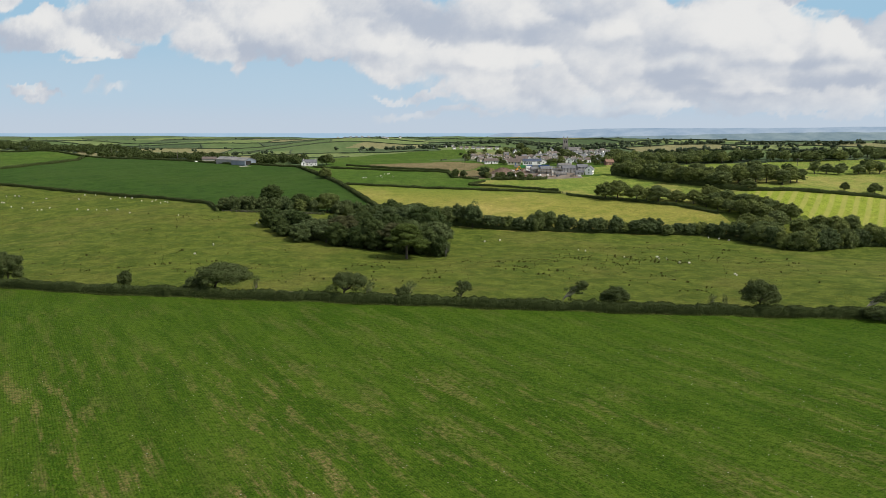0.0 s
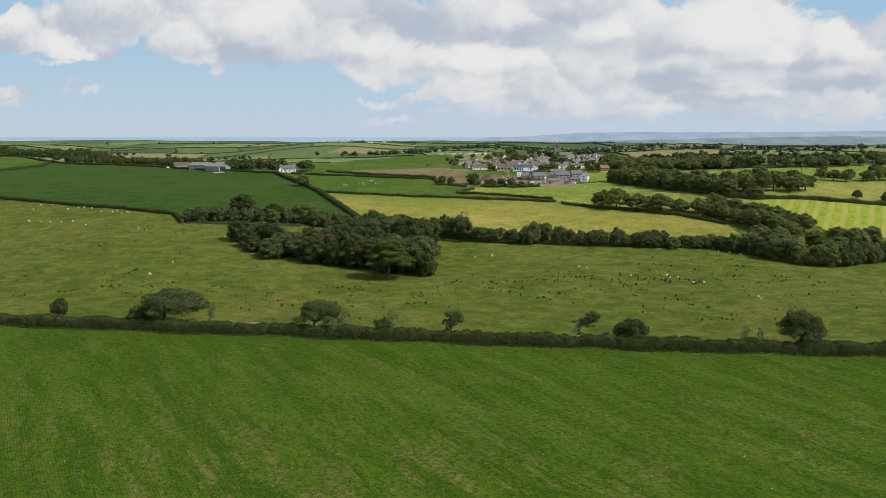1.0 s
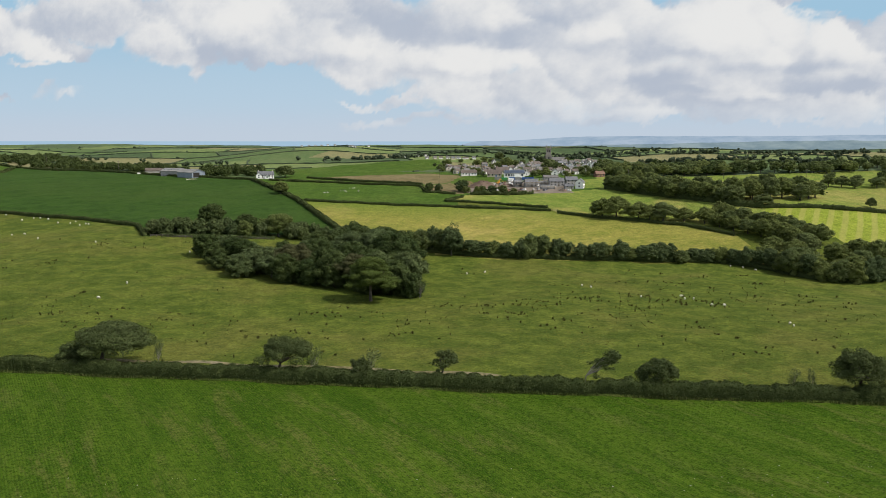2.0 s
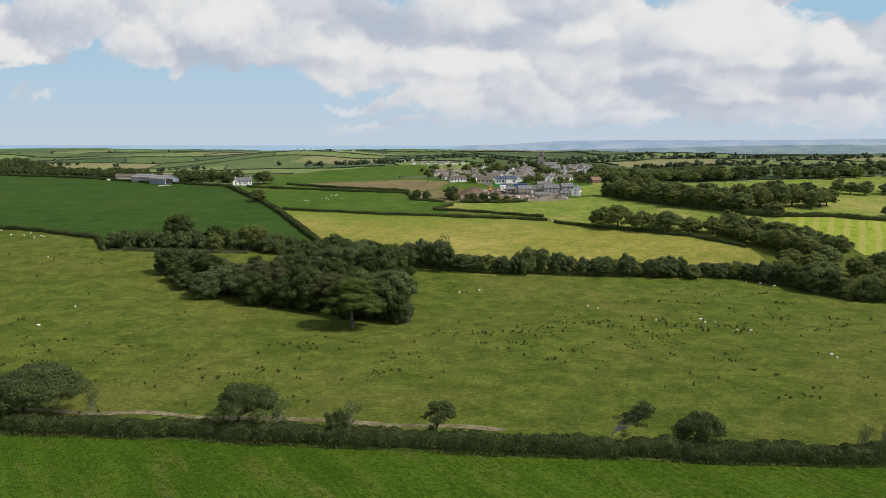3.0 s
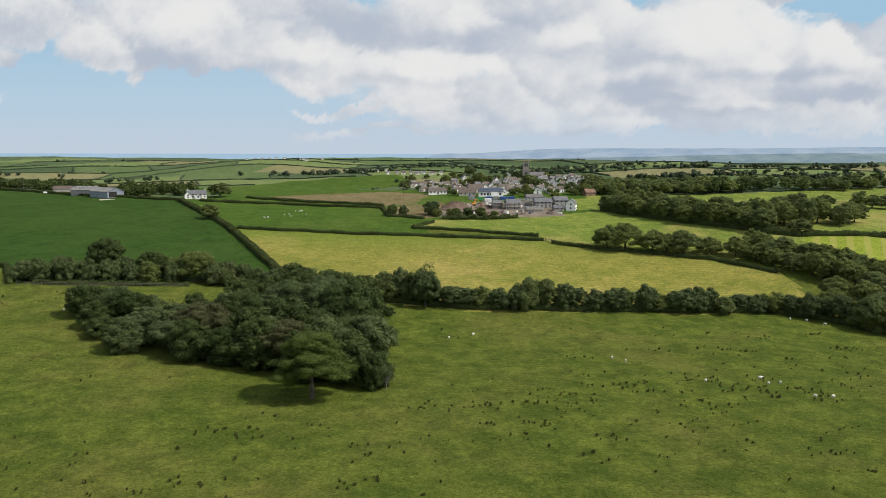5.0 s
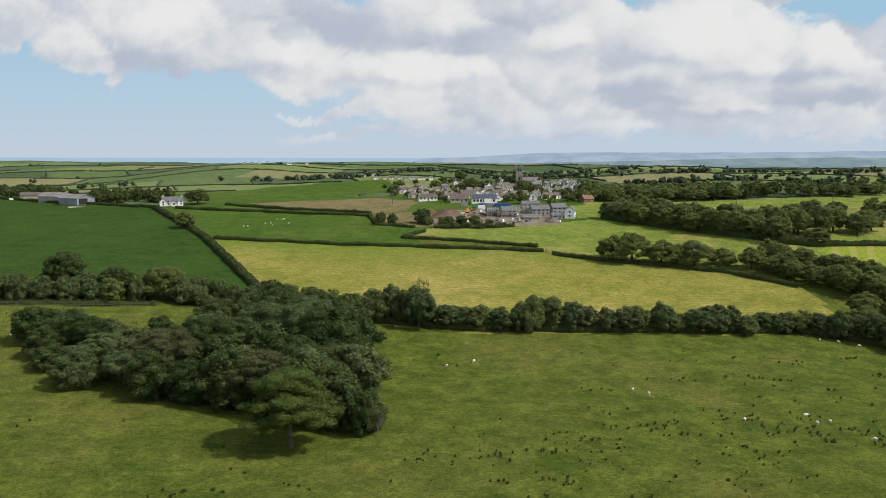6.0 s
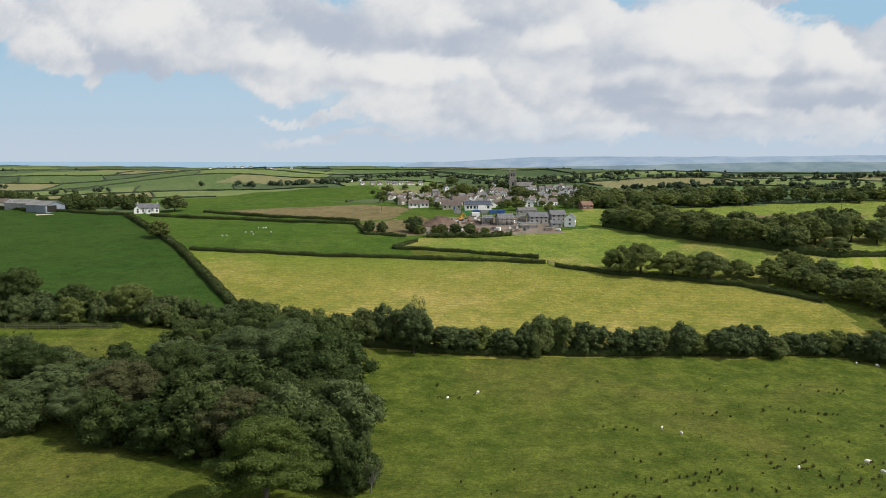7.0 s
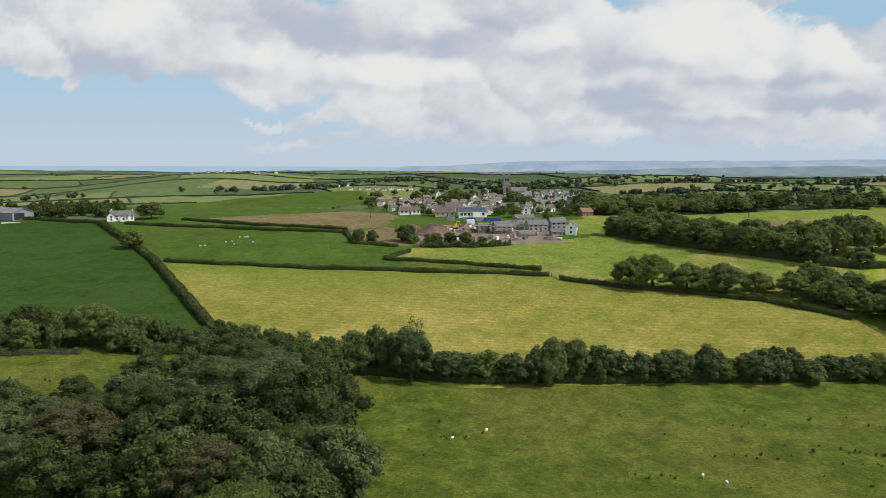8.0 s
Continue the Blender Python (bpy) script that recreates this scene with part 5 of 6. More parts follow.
for i in range(5):
    boxes("rooflight", [(-6 + i * 2.8, -3.0, 4.2, -5.2 + i * 2.8, -2.2, 4.56)], STEEL_PALE, shed, "pale translucent rooflight")
shed = thing("barn", -188, 622, 8, "low old stone shed with a brown roof", "barn", "farm buildings")
gable_walls("wall", 11, 6, 2.4, 1.6, STONE_PALE, shed)
gable_roof("roof", 11, 6, 2.4, 1.6, TILE_BROWN, shed)
yard = thing("farmyard", -148, 577, 20, "pale concrete apron in front of a barn", "yard")
tagged(yard, kind="structure")
boxes("slab", [(-4, -2, -0.3, 4, 2, 0.12)], RENDER_CREAM, yard)
van = thing("van", -197, 617, 20, "white van parked beside a farm lane", "van")
van.matrix_world = van.matrix_world @ Matrix.Diagonal((0.6, 0.6, 0.6, 1))
boxes("body", [(-1.9, -0.8, 0.4, 1.1, 0.8, 1.9), (1.1, -0.8, 0.4, 2.0, 0.8, 1.2)], RENDER_WHITE, van)
for sx in (-1.2, 1.2):
    for sy in (-0.8, 0.8):
        v, f = tube([(sx, sy - 0.12, 0.35), (sx, sy + 0.12, 0.35)], [0.35, 0.35], 8)
        child("wheel", mesh_of("wheel", v, f + [tuple(range(8)), tuple(range(15, 7, -1))], TYRE), van)

# ---- the building site ----
house(97, 509.5, 6.0, 4.6, 68, 3.6, 1.9, RENDER_WHITE, SLATE, "new white house with a bare gable and slate roof", 0, 2, "building site")
house(94.0, 521, 7.0, 4.6, 8, 3.4, 1.8, RENDER_GREY, SLATE, "new grey house with a dark slate roof", 0, 2, "building site")
house(84.5, 519, 8.6, 4.8, 4, 3.0, 1.8, RENDER_GREY, SLATE, "half-built grey house with a new slate roof", 0, 2, "building site")
house(90.2, 509, 5.0, 3.6, 4, 1.5, 1.1, RENDER_GREY, SLATE, "low grey garage with a slate roof", 0, 1, "building site", "garage")
house(69, 517.5, 7.2, 4.6, 10, 3.0, 1.7, RENDER_GREY, SLATE, "half-built grey house inside scaffolding", 0, 2, "building site")
house(86, 547, 9, 5, 4, 2.0, 1.2, RENDER_GREY, SLATE_PALE, "half-built grey terrace behind scaffolding", 0, 1, "building site")


def scaffold(x, y, w, d, levels, turn, label):
    b = thing("scaffold", x, y, turn, label, "scaffold", "building site")
    n = max(2, int(w / 1.8))
    for i in range(n + 1):
        for s in (-1, 1):
            px = -w / 2 + w * i / n
            boxes("pole", [(px - 0.07, s * d / 2 - 0.07, -0.4, px + 0.07, s * d / 2 + 0.07, levels * 1.5 + 0.9)], STEEL, b)
    for k in range(1, levels + 1):
        for s in (-1, 1):
            boxes("board", [(-w / 2 - 0.2, s * d / 2 - 0.35, k * 1.5 - 0.3, w / 2 + 0.2, s * d / 2 + 0.35, k * 1.5 - 0.2)], PLANK, b)
            boxes("rail", [(-w / 2, s * d / 2 - 0.05, k * 1.5 + 0.55, w / 2, s * d / 2 + 0.05, k * 1.5 + 0.65)], STEEL, b)
            boxes("side_board", [(s * w / 2 - 0.35, -d / 2, k * 1.5 - 0.3, s * w / 2 + 0.35, d / 2, k * 1.5 - 0.2)], PLANK, b)
    return b


scaffold(69, 517.5, 9.2, 6.8, 2, 10, "steel scaffolding round a half-built house")
scaffold(61.5, 521, 6.5, 5, 2, 14, "steel scaffolding round a new house shell")
house(61.5, 521, 4.6, 3.4, 14, 2.4, 1.3, RENDER_GREY, SLATE, "small half-built grey house inside scaffolding", 0, 1, "building site")
scaffold(77.5, 509, 9.5, 4.2, 1, 4, "low steel scaffolding round new walls")
scaffold(77, 525, 7.5, 5.5, 2, 6, "steel scaffolding round rising walls")
scaffold(87, 543, 10.5, 4.4, 1, 4, "low scaffolding along a new terrace")
for x, y, w, d in [(77.5, 509.2, 8.2, 3.2), (77, 525, 6.0, 4.2)]:
    b = thing("blockwork_walls", x, y, 5, "roofless grey blockwork walls of a new house", "wall", "building site")
    boxes("wall", [(-w / 2, -d / 2, -0.4, w / 2, -d / 2 + 0.25, 1.9), (-w / 2, d / 2 - 0.25, -0.4, w / 2, d / 2, 2.1), (-w / 2, -d / 2, -0.4, -w / 2 + 0.25, d / 2, 2.0), (w / 2 - 0.25, -d / 2, -0.4, w / 2, d / 2, 2.0), (-0.1, -d / 2, -0.4, 0.15, d / 2, 1.8)], RENDER_GREY, b)
for i, (x, y, mat, words) in enumerate([(62, 552, BLUE_PAINT, "blue steel site container"), (66, 552.5, RENDER_GREY, "grey steel site container"), (70, 551, BLUE_PAINT, "blue steel site container"), (74, 550.5, BLUE_PAINT, "blue steel site container"), (57, 551, GREEN_PAINT, "green steel skip on a site"), (53, 555, RENDER_GREY, "grey steel skip on a site"), (60.5, 545, RENDER_WHITE, "white steel site cabin")]):
    b = thing("container", x, y, -3, words, "container", "site containers")
    boxes("shell", [(-1.8, -0.9, 0, 1.8, 0.9, 1.8)], mat, b)
    boxes("rib", [(-1.7 + k * 0.5, -0.95, 0.1, -1.55 + k * 0.5, -0.9, 1.7) for k in range(7)], mat, b)
    boxes("door", [(1.8, -0.8, 0.1, 1.86, 0.8, 1.7)], mat, b)
digger = thing("excavator", 50.5, 530, 30, "orange tracked excavator with a raised arm", "excavator")
boxes("track", [(-1.3, -1.0, 0, 1.3, -0.5, 0.6)], TYRE, digger)
boxes("track", [(-1.3, 0.5, 0, 1.3, 1.0, 0.6)], TYRE, digger)
boxes("cab", [(-1.1, -0.8, 0.7, 0.9, 0.8, 1.3), (0.0, -0.8, 1.3, 0.9, 0.1, 2.3)], ORANGE_PAINT, digger)
v, f = tube([(0.8, 0.3, 1.2), (1.9, 0.3, 3.3), (3.2, 0.3, 3.0), (3.8, 0.3, 1.2)], [0.2, 0.24, 0.18, 0.12], 5)
child("arm", mesh_of("arm", v, f, ORANGE_PAINT), digger)
boxes("bucket", [(3.4, -0.1, 0.7, 4.1, 0.7, 1.3)], TYRE, digger)


def heap(x, y, rx, ry, h, mat, label, seed):
    rng = np.random.default_rng(seed)
    n, m = 36, 12
    vs, fs = [(0, 0, h)], []
    for j in range(1, m + 1):
        for i in range(n):
            a, r = 2 * math.pi * i / n, j / m
            z = h * (0.5 + 0.5 * math.cos(math.pi * r)) * (1 + 0.35 * math.sin(3 * a + seed) * r) + rng.uniform(-0.2, 0.2) * h - (0.5 if j == m else 0)
            vs.append((rx * r * math.cos(a) * (1 + 0.15 * math.sin(2 * a + 1)), ry * r * math.sin(a), z))
    for i in range(n):
        fs.append((0, 1 + i, 1 + (i + 1) % n))
    for j in range(m - 1):
        for i in range(n):
            a0, b0 = 1 + j * n + i, 1 + j * n + (i + 1) % n
            fs.append((a0, a0 + n, b0 + n, b0))
    ob = new("earth_mound", mesh_of("earth_mound", vs, fs, mat, None, True))
    ob.matrix_world = pose(x, y, lift(x, y))
    return tagged(ob, label, "earth mound", "site mounds")


heap(40, 521, 10, 7, 3.4, SOIL, "brown heap of dug soil beside the building site", 1)
heap(31, 523, 7.5, 5, 3.2, GRASS["brown"], "overgrown heap of soil beside the building site", 2)
heap(56, 523, 7, 4, 1.0, SOIL, "low bank of reddish soil along the site", 3)
heap(62, 530, 6, 3, 0.8, GRASS["earth"], "low pile of pale rubble on the site", 4)
for i in range(14):
    x, y = house_rng.uniform(54, 90), house_rng.uniform(526, 549)
    b = thing("pallet_stack", x, y, house_rng.uniform(0, 90), "stack of building blocks on a pallet", "pallet", "site pallets")
    boxes("pallet", [(-0.6, -0.5, 0, 0.6, 0.5, 0.15)], PLANK, b)
    boxes("block_stack", [(-0.55, -0.45, 0.15, 0.55, 0.45, house_rng.uniform(0.6, 1.2))], house_rng.choice([RENDER_GREY, RENDER_CREAM, BRICK_RED, RENDER_WHITE]), b)

# garden and site trees
for x, y, w in [(48, 652, 7.8), (55, 678, 6), (67.6, 632, 12.7), (62, 638, 6.4), (18.8, 634, 5.3), (34.9, 624, 4.2), (43.9, 595, 5.8), (45.7, 577, 4.6), (68.9, 691, 9.6), (26.4, 607, 4), (83.5, 657, 5.6), (76.8, 648, 6.6)]:
    tree("belt", x, y, w * 0.62 + 1.0, w * 0.9, "leafy green garden tree among village houses", group="village trees")
for x, y, w in [(95.9, 609, 13), (85.5, 562, 8.4), (98, 550, 6.2), (113.2, 584, 7.5), (113.6, 565, 4.5), (120.8, 656, 4.5), (123.6, 655, 5), (101, 604, 9), (98.9, 670, 7), (93.3, 677, 4.7), (126.4, 581, 8.4), (129.5, 573, 5.5), (84.5, 662, 4.5), (107.4, 611, 4), (78.6, 571, 5.5), (120.4, 599, 6), (129, 601, 8)]:
    tree("belt", x, y, w * 0.58 + 1.2, w * 0.9, "leafy green garden tree among village houses", group="village trees")
garden_rng = random.Random(8)
gardens, planted = [(18, 615), (40, 580), (100, 568), (150, 560), (150, 650), (118, 676), (36, 700), (10, 660)], 0
for _ in range(3000):
    x, y, w = garden_rng.uniform(10, 150), garden_rng.uniform(560, 700), garden_rng.choice([2.2, 2.8, 3.4, 4.2, 5.5])
    if planted < 95 and inside(np.array([x]), np.array([y]), gardens)[0] and all(math.hypot(x - a, y - b) > r + w * 0.42 for a, b, r in HOUSE_SPOTS):
        HOUSE_SPOTS.append((x, y, w * 0.35))
        planted += 1
        tree("belt" if w > 3 else "hedgerow", x, y, w * garden_rng.uniform(0.7, 1.0), w, "leafy green garden tree among village houses" if w > 3 else "rounded green garden shrub between village houses", "tree" if w > 3 else "shrub", group="village trees", category="tree" if w > 3 else "shrub")
for x, y, h, w in [(27, 504, 7.4, 8.2), (13.4, 506, 4.6, 4.8), (8, 503, 6, 5), (29, 499.5, 4.0, 5), (35.5, 500, 3.8, 4.5), (38.5, 500, 4, 4.5), (44, 499, 4.4, 6.2), (50, 497.5, 4.4, 6.6), (56, 495, 3.2, 5)]:
    tree("hedgerow", x, y, h, w, "dark bushy tree below the building site", group="site trees")


# stacked materials and rubble about the building site
def stack(x, y, turn, w, d, h, mat, what):
    b = thing("material_stack", x, y, turn, what, "building materials", "site stacks")
    boxes("pallet", [(-w / 2, -d / 2 + k * d / 2 - 0.06 * (k - 1) - 0.06, 0.0, w / 2, -d / 2 + k * d / 2 - 0.06 * (k - 1) + 0.06, 0.1) for k in range(3)] + [(-w / 2, -d / 2, 0.1, w / 2, d / 2, 0.14)], PLANK, b)
    boxes("load", [(-w / 2 + 0.04, -d / 2 + 0.04, 0.14, w / 2 - 0.03, d / 2 - 0.05, h * 0.6), (-w / 2 + 0.08, -d / 2 + 0.06, h * 0.6 + 0.004, w / 2 - 0.2, d / 2 - 0.09, h)], mat, b)


site_rng = random.Random(12)
LOADS = [(RENDER_GREY, "pallet of grey concrete blocks on the site"), (PLANK, "stack of sawn timber on the site"), (BRICK_RED, "pallet of red bricks on the site"), (RENDER_WHITE, "white wrapped pallet on the site"), (SLATE, "pallet of dark slates on the site")]
for _ in range(46):
    mat, what = LOADS[site_rng.randrange(5)]
    stack(site_rng.uniform(46, 92), site_rng.uniform(497, 507) if site_rng.random() < 0.45 else site_rng.uniform(520, 533), site_rng.uniform(0, 180), site_rng.uniform(1.0, 2.6), site_rng.uniform(0.9, 1.3), site_rng.uniform(0.6, 1.5), mat, what)
for i in range(7):
    heap(site_rng.uniform(46, 88), site_rng.uniform(496, 503), site_rng.uniform(1.5, 3.2), site_rng.uniform(1.2, 2.2), site_rng.uniform(0.5, 1.0), SOIL if i % 2 else GRASS["earth"], "small heap of brown soil on the site" if i % 2 else "small pale heap of rubble on the site", 20 + i)

# ---- far hedges and trees, joined ----
VILLAGE = [(8, 560), (40, 575), (110, 500), (155, 540), (175, 600), (170, 660), (120, 690), (30, 705), (5, 640)]


def outside(x, y):
    r = ~inside(x, y, VILLAGE)
    for _, poly in FIELDS:
        r &= ~inside(x, y, poly)
    return r & (y < 930 - 0.62 * x * (x > 0) - 0.1 * x * (x < 0)) & (y > 520)


def ribbon(x, y, width, height, rng):
    """The corners and faces of one low hedge along a line."""
    dx, dy = np.gradient(x), np.gradient(y)
    k = np.hypot(dx, dy) + 1e-6
    nx0, ny0 = -dy / k, dx / k
    ring = [(-0.5, -0.3), (-0.45, 0.8), (0.0, 1.0), (0.45, 0.8), (0.5, -0.3)]
    z = land(x, y)
    tall = height * rng.uniform(0.7, 1.35, len(x))
    v = np.stack([np.stack([x + nx0 * a * width, y + ny0 * a * width, z + b * tall], -1) for a, b in ring], 1)
    ids = np.arange(v.shape[0] * 5).reshape(-1, 5)
    return v.reshape(-1, 3), np.stack([ids[:-1, :-1], ids[:-1, 1:], ids[1:, 1:], ids[1:, :-1]], -1).reshape(-1, 4)[:, ::-1]


far_rng = np.random.default_rng(9)
hv, hf, hn = [], [], 0
lines = []
for c in range(12, 26):
    x = np.arange(-700, 460, 3.0)
    y = FAR_DEPTH * c - far_line(x)
    keep = np.sin(x / 150.0 + c * 1.7) > -0.75
    lines.append((x[keep], y[keep]))
    width = float(far_width(c))
    for j in range(-10, 8):
        yy = np.linspace(FAR_DEPTH * c - 260, FAR_DEPTH * (c + 1) + 60, 220)
        xx = j * width - 31.0 * (c % 3) - 18 * np.sin(yy / 47.0 + c)
        r, _ = far_cell(xx, yy)
        if far_rng.uniform() < 0.85:
            lines.append((xx[r == c], yy[r == c]))
for x, y in lines:
    if len(x) < 3:
        continue
    ok = outside(x, y) & (np.hypot(np.gradient(x), np.gradient(y)) < 8)
    edges = np.flatnonzero(np.diff(np.concatenate([[0], ok.astype(int), [0]])))
    for a, b in zip(edges[::2], edges[1::2]):
        if b - a < 3:
            continue
        v, f = ribbon(x[a:b], y[a:b], 1.5, 0.85, far_rng)
        hv.append(v)
        hf += (f + hn).tolist()
        hn += len(v)
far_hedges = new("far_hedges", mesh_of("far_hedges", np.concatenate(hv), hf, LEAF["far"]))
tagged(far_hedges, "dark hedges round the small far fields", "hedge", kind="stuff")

FAR_SPOTS = []
for x, y in lines:
    for i in np.flatnonzero(far_rng.uniform(0, 1, len(x)) < 0.018 + 0.03 * (x > 60)):
        if outside(x[i : i + 1], y[i : i + 1])[0]:
            FAR_SPOTS.append((float(x[i]), float(y[i]), far_rng.uniform(0.9, 2.7)))
for cx0, cy0, rx, ry, n in [(-45, 735, 34, 5, 40), (-5, 722, 14, 4, 22), (35, 745, 30, 5, 30), (130, 705, 50, 6, 60), (215, 645, 50, 6, 60), (300, 622, 40, 6, 45), (-250, 720, 60, 8, 60), (-360, 790, 90, 9, 80), (180, 745, 60, 6, 40), (90, 735, 40, 5, 36), (240, 690, 60, 5, 50), (330, 650, 40, 5, 40)]:
    for _ in range(n):
        FAR_SPOTS.append((cx0 + rx * far_rng.normal() * 0.6, cy0 + ry * far_rng.normal() * 0.6, far_rng.uniform(1.6, 4.2)))
for x in np.arange(-700, 300, 7.0):
    if far_rng.uniform() < 0.14:
        yy = 912 - 0.45 * max(x, 0) + far_rng.uniform(-8, 20)
        FAR_SPOTS.append((float(x + far_rng.uniform(-4, 4)), yy, far_rng.uniform(0.7, 1.6)))
tv, tf, tn = [], [], 0
for x, y, h0 in FAR_SPOTS:
    if y > 1000 - 0.68 * x or inside(np.array([x]), np.array([y]), VILLAGE)[0]:
        continue
    for _ in range(4):
        c = np.array([x + far_rng.normal() * h0 * 0.28, y + far_rng.normal() * h0 * 0.28, lift(x, y) + h0 * far_rng.uniform(0.3, 0.7)])
        v = ICO1_V * (1 + far_rng.uniform(-0.22, 0.22, (len(ICO1_V), 1))) * h0 * far_rng.uniform(0.26, 0.42) + c
        tv.append(v)
        tf += (ICO1_F + tn).tolist()
        tn += len(v)
        q = quads_round(far_rng, c + unit(far_rng.normal(size=(14, 3))) * h0 * 0.36, unit(far_rng.normal(size=(14, 3))), h0 * 0.13)
        tv.append(q)
        tf += (np.arange(56).reshape(14, 4) + tn).tolist()
        tn += 56
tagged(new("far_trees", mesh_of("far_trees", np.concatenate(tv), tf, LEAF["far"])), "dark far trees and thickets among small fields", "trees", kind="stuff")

# ---- the pasture's small things ----
RUSH = leaf_material("rush_blades", (0.055, 0.074, 0.02), (0.085, 0.1, 0.03), (0.15, 0.12, 0.05), 0.35)
rush_rng = np.random.default_rng(21)
rx0, ry0, rh0 = [], [], []
for cx0, cy0, sx, sy, n in [(75, 284, 30, 11, 110), (40, 330, 40, 10, 14), (-100, 262, 30, 9, 34), (-60, 250, 40, 10, 20), (-15, 262, 35, 8, 28), (-110, 300, 30, 20, 22), (-100, 365, 25, 6, 26), (20, 258, 40, 18, 46), (80, 240, 30, 16, 20), (100, 320, 30, 12, 26), (40, 275, 22, 9, 40), (-35, 235, 30, 9, 18), (120, 280, 25, 20, 20), (-150, 330, 30, 30, 24)]:
    for _ in range(n):
        x, y = cx0 + sx * rush_rng.normal(), cy0 + sy * rush_rng.normal()
        big = rush_rng.uniform(0.26, 0.62)
        for _ in range(1 + int(rush_rng.exponential(1.3))):
            rx0.append(x)
            ry0.append(y)
            rh0.append(big * rush_rng.uniform(0.5, 1.25))
            x, y = x + rush_rng.normal() * 1.9, y + rush_rng.normal() * 0.9
rv = []
for x, y, tall in zip(rx0, ry0, rh0):
    if y < np.interp(x, near_x, near_y) + 12 or not inside(np.array([x]), np.array([y]), FIELDS[0][1])[0] or inside(np.array([x]), np.array([y]), WOOD)[0]:
        continue
    k = 22
    a, out = rush_rng.uniform(0, 2 * math.pi, k), rush_rng.uniform(0.05, 0.8, k)
    girth = tall * rush_rng.uniform(0.35, 0.8)
    base = np.stack([x + np.cos(a) * out * girth, y + np.sin(a) * out * girth * 0.7, np.full(k, lift(x, y) - 0.05)], -1)
    tip = base + np.stack([np.cos(a) * out * tall * 0.5, np.sin(a) * out * tall * 0.5, tall * rush_rng.uniform(0.7, 1.2, k) + 0.1], -1)
    wide = np.stack([-np.sin(a), np.cos(a), np.zeros(k)], -1) * 0.06
    mid = (base + tip) / 2 + (0, 0, 0.06)
    rv.append(np.stack([base, mid + wide, tip, mid - wide], 1).reshape(-1, 3))
rv = np.concatenate(rv)
tagged(new("rush_tufts", quad_mesh("rush_tufts", rv, len(rv) // 4, RUSH)), "dark tufts of rushes strewn over the pasture", "rushes", kind="stuff")


def lump(rng, centre, radii, wobble):
    return ICO_V * (1 + rng.uniform(-wobble, wobble, (len(ICO_V), 1))) * np.array(radii) + np.array(centre)


sheep_rng = np.random.default_rng(2)
fleece = mesh_of("fleece", lump(sheep_rng, (0, 0, 0.56), (0.52, 0.27, 0.27), 0.07), ICO_F, WOOL, None, True)
head = mesh_of("head", lump(sheep_rng, (0, 0, 0), (0.17, 0.09, 0.1), 0.03), ICO_F, FACE, None, True)
ear = mesh_of("ear", lump(sheep_rng, (0, 0, 0), (0.04, 0.08, 0.03), 0.02), ICO_F, FACE, None, True)
leg_v, leg_f = tube([(0, 0, -0.05), (0, 0, 0.2), (0, 0, 0.42)], [0.035, 0.035, 0.06], 6)
leg = mesh_of("leg", leg_v, leg_f, FACE)


def sheep(x, y, turn, down, big=1.0):
    b = new("sheep")
    b.matrix_world = pose(x, y, lift(x, y), 0, 0, turn) @ Matrix.Diagonal((big, big, big, 1))
    child("fleece", fleece, b)
    face = child("head", head, b, pose(0.64 if down else 0.62, 0, 0.26 if down else 0.6))
    for sy in (-0.13, 0.13):
        child("ear", ear, face, pose(-0.08, sy, 0.06))
    for sx in (-0.3, 0.3):
        for sy in (-0.13, 0.13):
            child("leg", leg, b, pose(sx, sy, 0))
    tagged(b, "white woolly sheep grazing with its head down" if down else "white woolly sheep standing on grass", "sheep", "flock of sheep")


FLOCK_WEST = [(-247.0, 434.0), (-243.0, 435.5), (-240.0, 434.0), (-221.0, 427.0), (-222.0, 415.0), (-238.0, 415.0), (-240.0, 416.5), (-228.0, 404.0), (-220.0, 400.0), (-209.0, 394.0), (-207.0, 394.5), (-205.0, 399.0), (-188.0, 393.0), (-181.0, 390.0), (-201.5, 424.0), (-204.0, 437.0), (-198.0, 437.0), (-183.0, 422.0), (-180.0, 427.0), (-177.0, 427.0), (-172.0, 424.0), (-162.5, 413.0), (-155.4, 415.0), (-155.7, 410.0), (-149.0, 404.0), (-148.0, 408.0), (-146.0, 406.0), (-170.0, 387.0), (-165.0, 387.5), (-154.0, 376.0), (-176.0, 388.6)]
FLOCK_EAST = [(69.2, 289.4), (82.1, 290.8), (81.8, 286.6), (84.8, 287.3), (86.7, 277.5), (90.0, 276.8), (57.8, 307.7), (55.5, 310.9), (25.1, 334.8), (18.3, 332.0), (122.0, 349.5), (126.0, 347.5), (129.1, 343.2), (97.4, 252.1), (96.9, 249.0), (-85.0, 348.7), (-126.0, 364.0), (-91.8, 280.6), (-90.5, 299.6)]
FLOCK_NORTH = [(-52, 500.6), (-50.2, 500.4), (-43.5, 508), (-41.2, 508.7), (-39.8, 503), (-39.4, 518.6), (-37.2, 518.3), (-36.4, 519.3), (-33, 507)]
for x, y in FLOCK_WEST + FLOCK_EAST + FLOCK_NORTH:
    sheep(x, y, sheep_rng.uniform(0, 360), bool(sheep_rng.uniform() < 0.7), sheep_rng.uniform(0.78, 0.98))

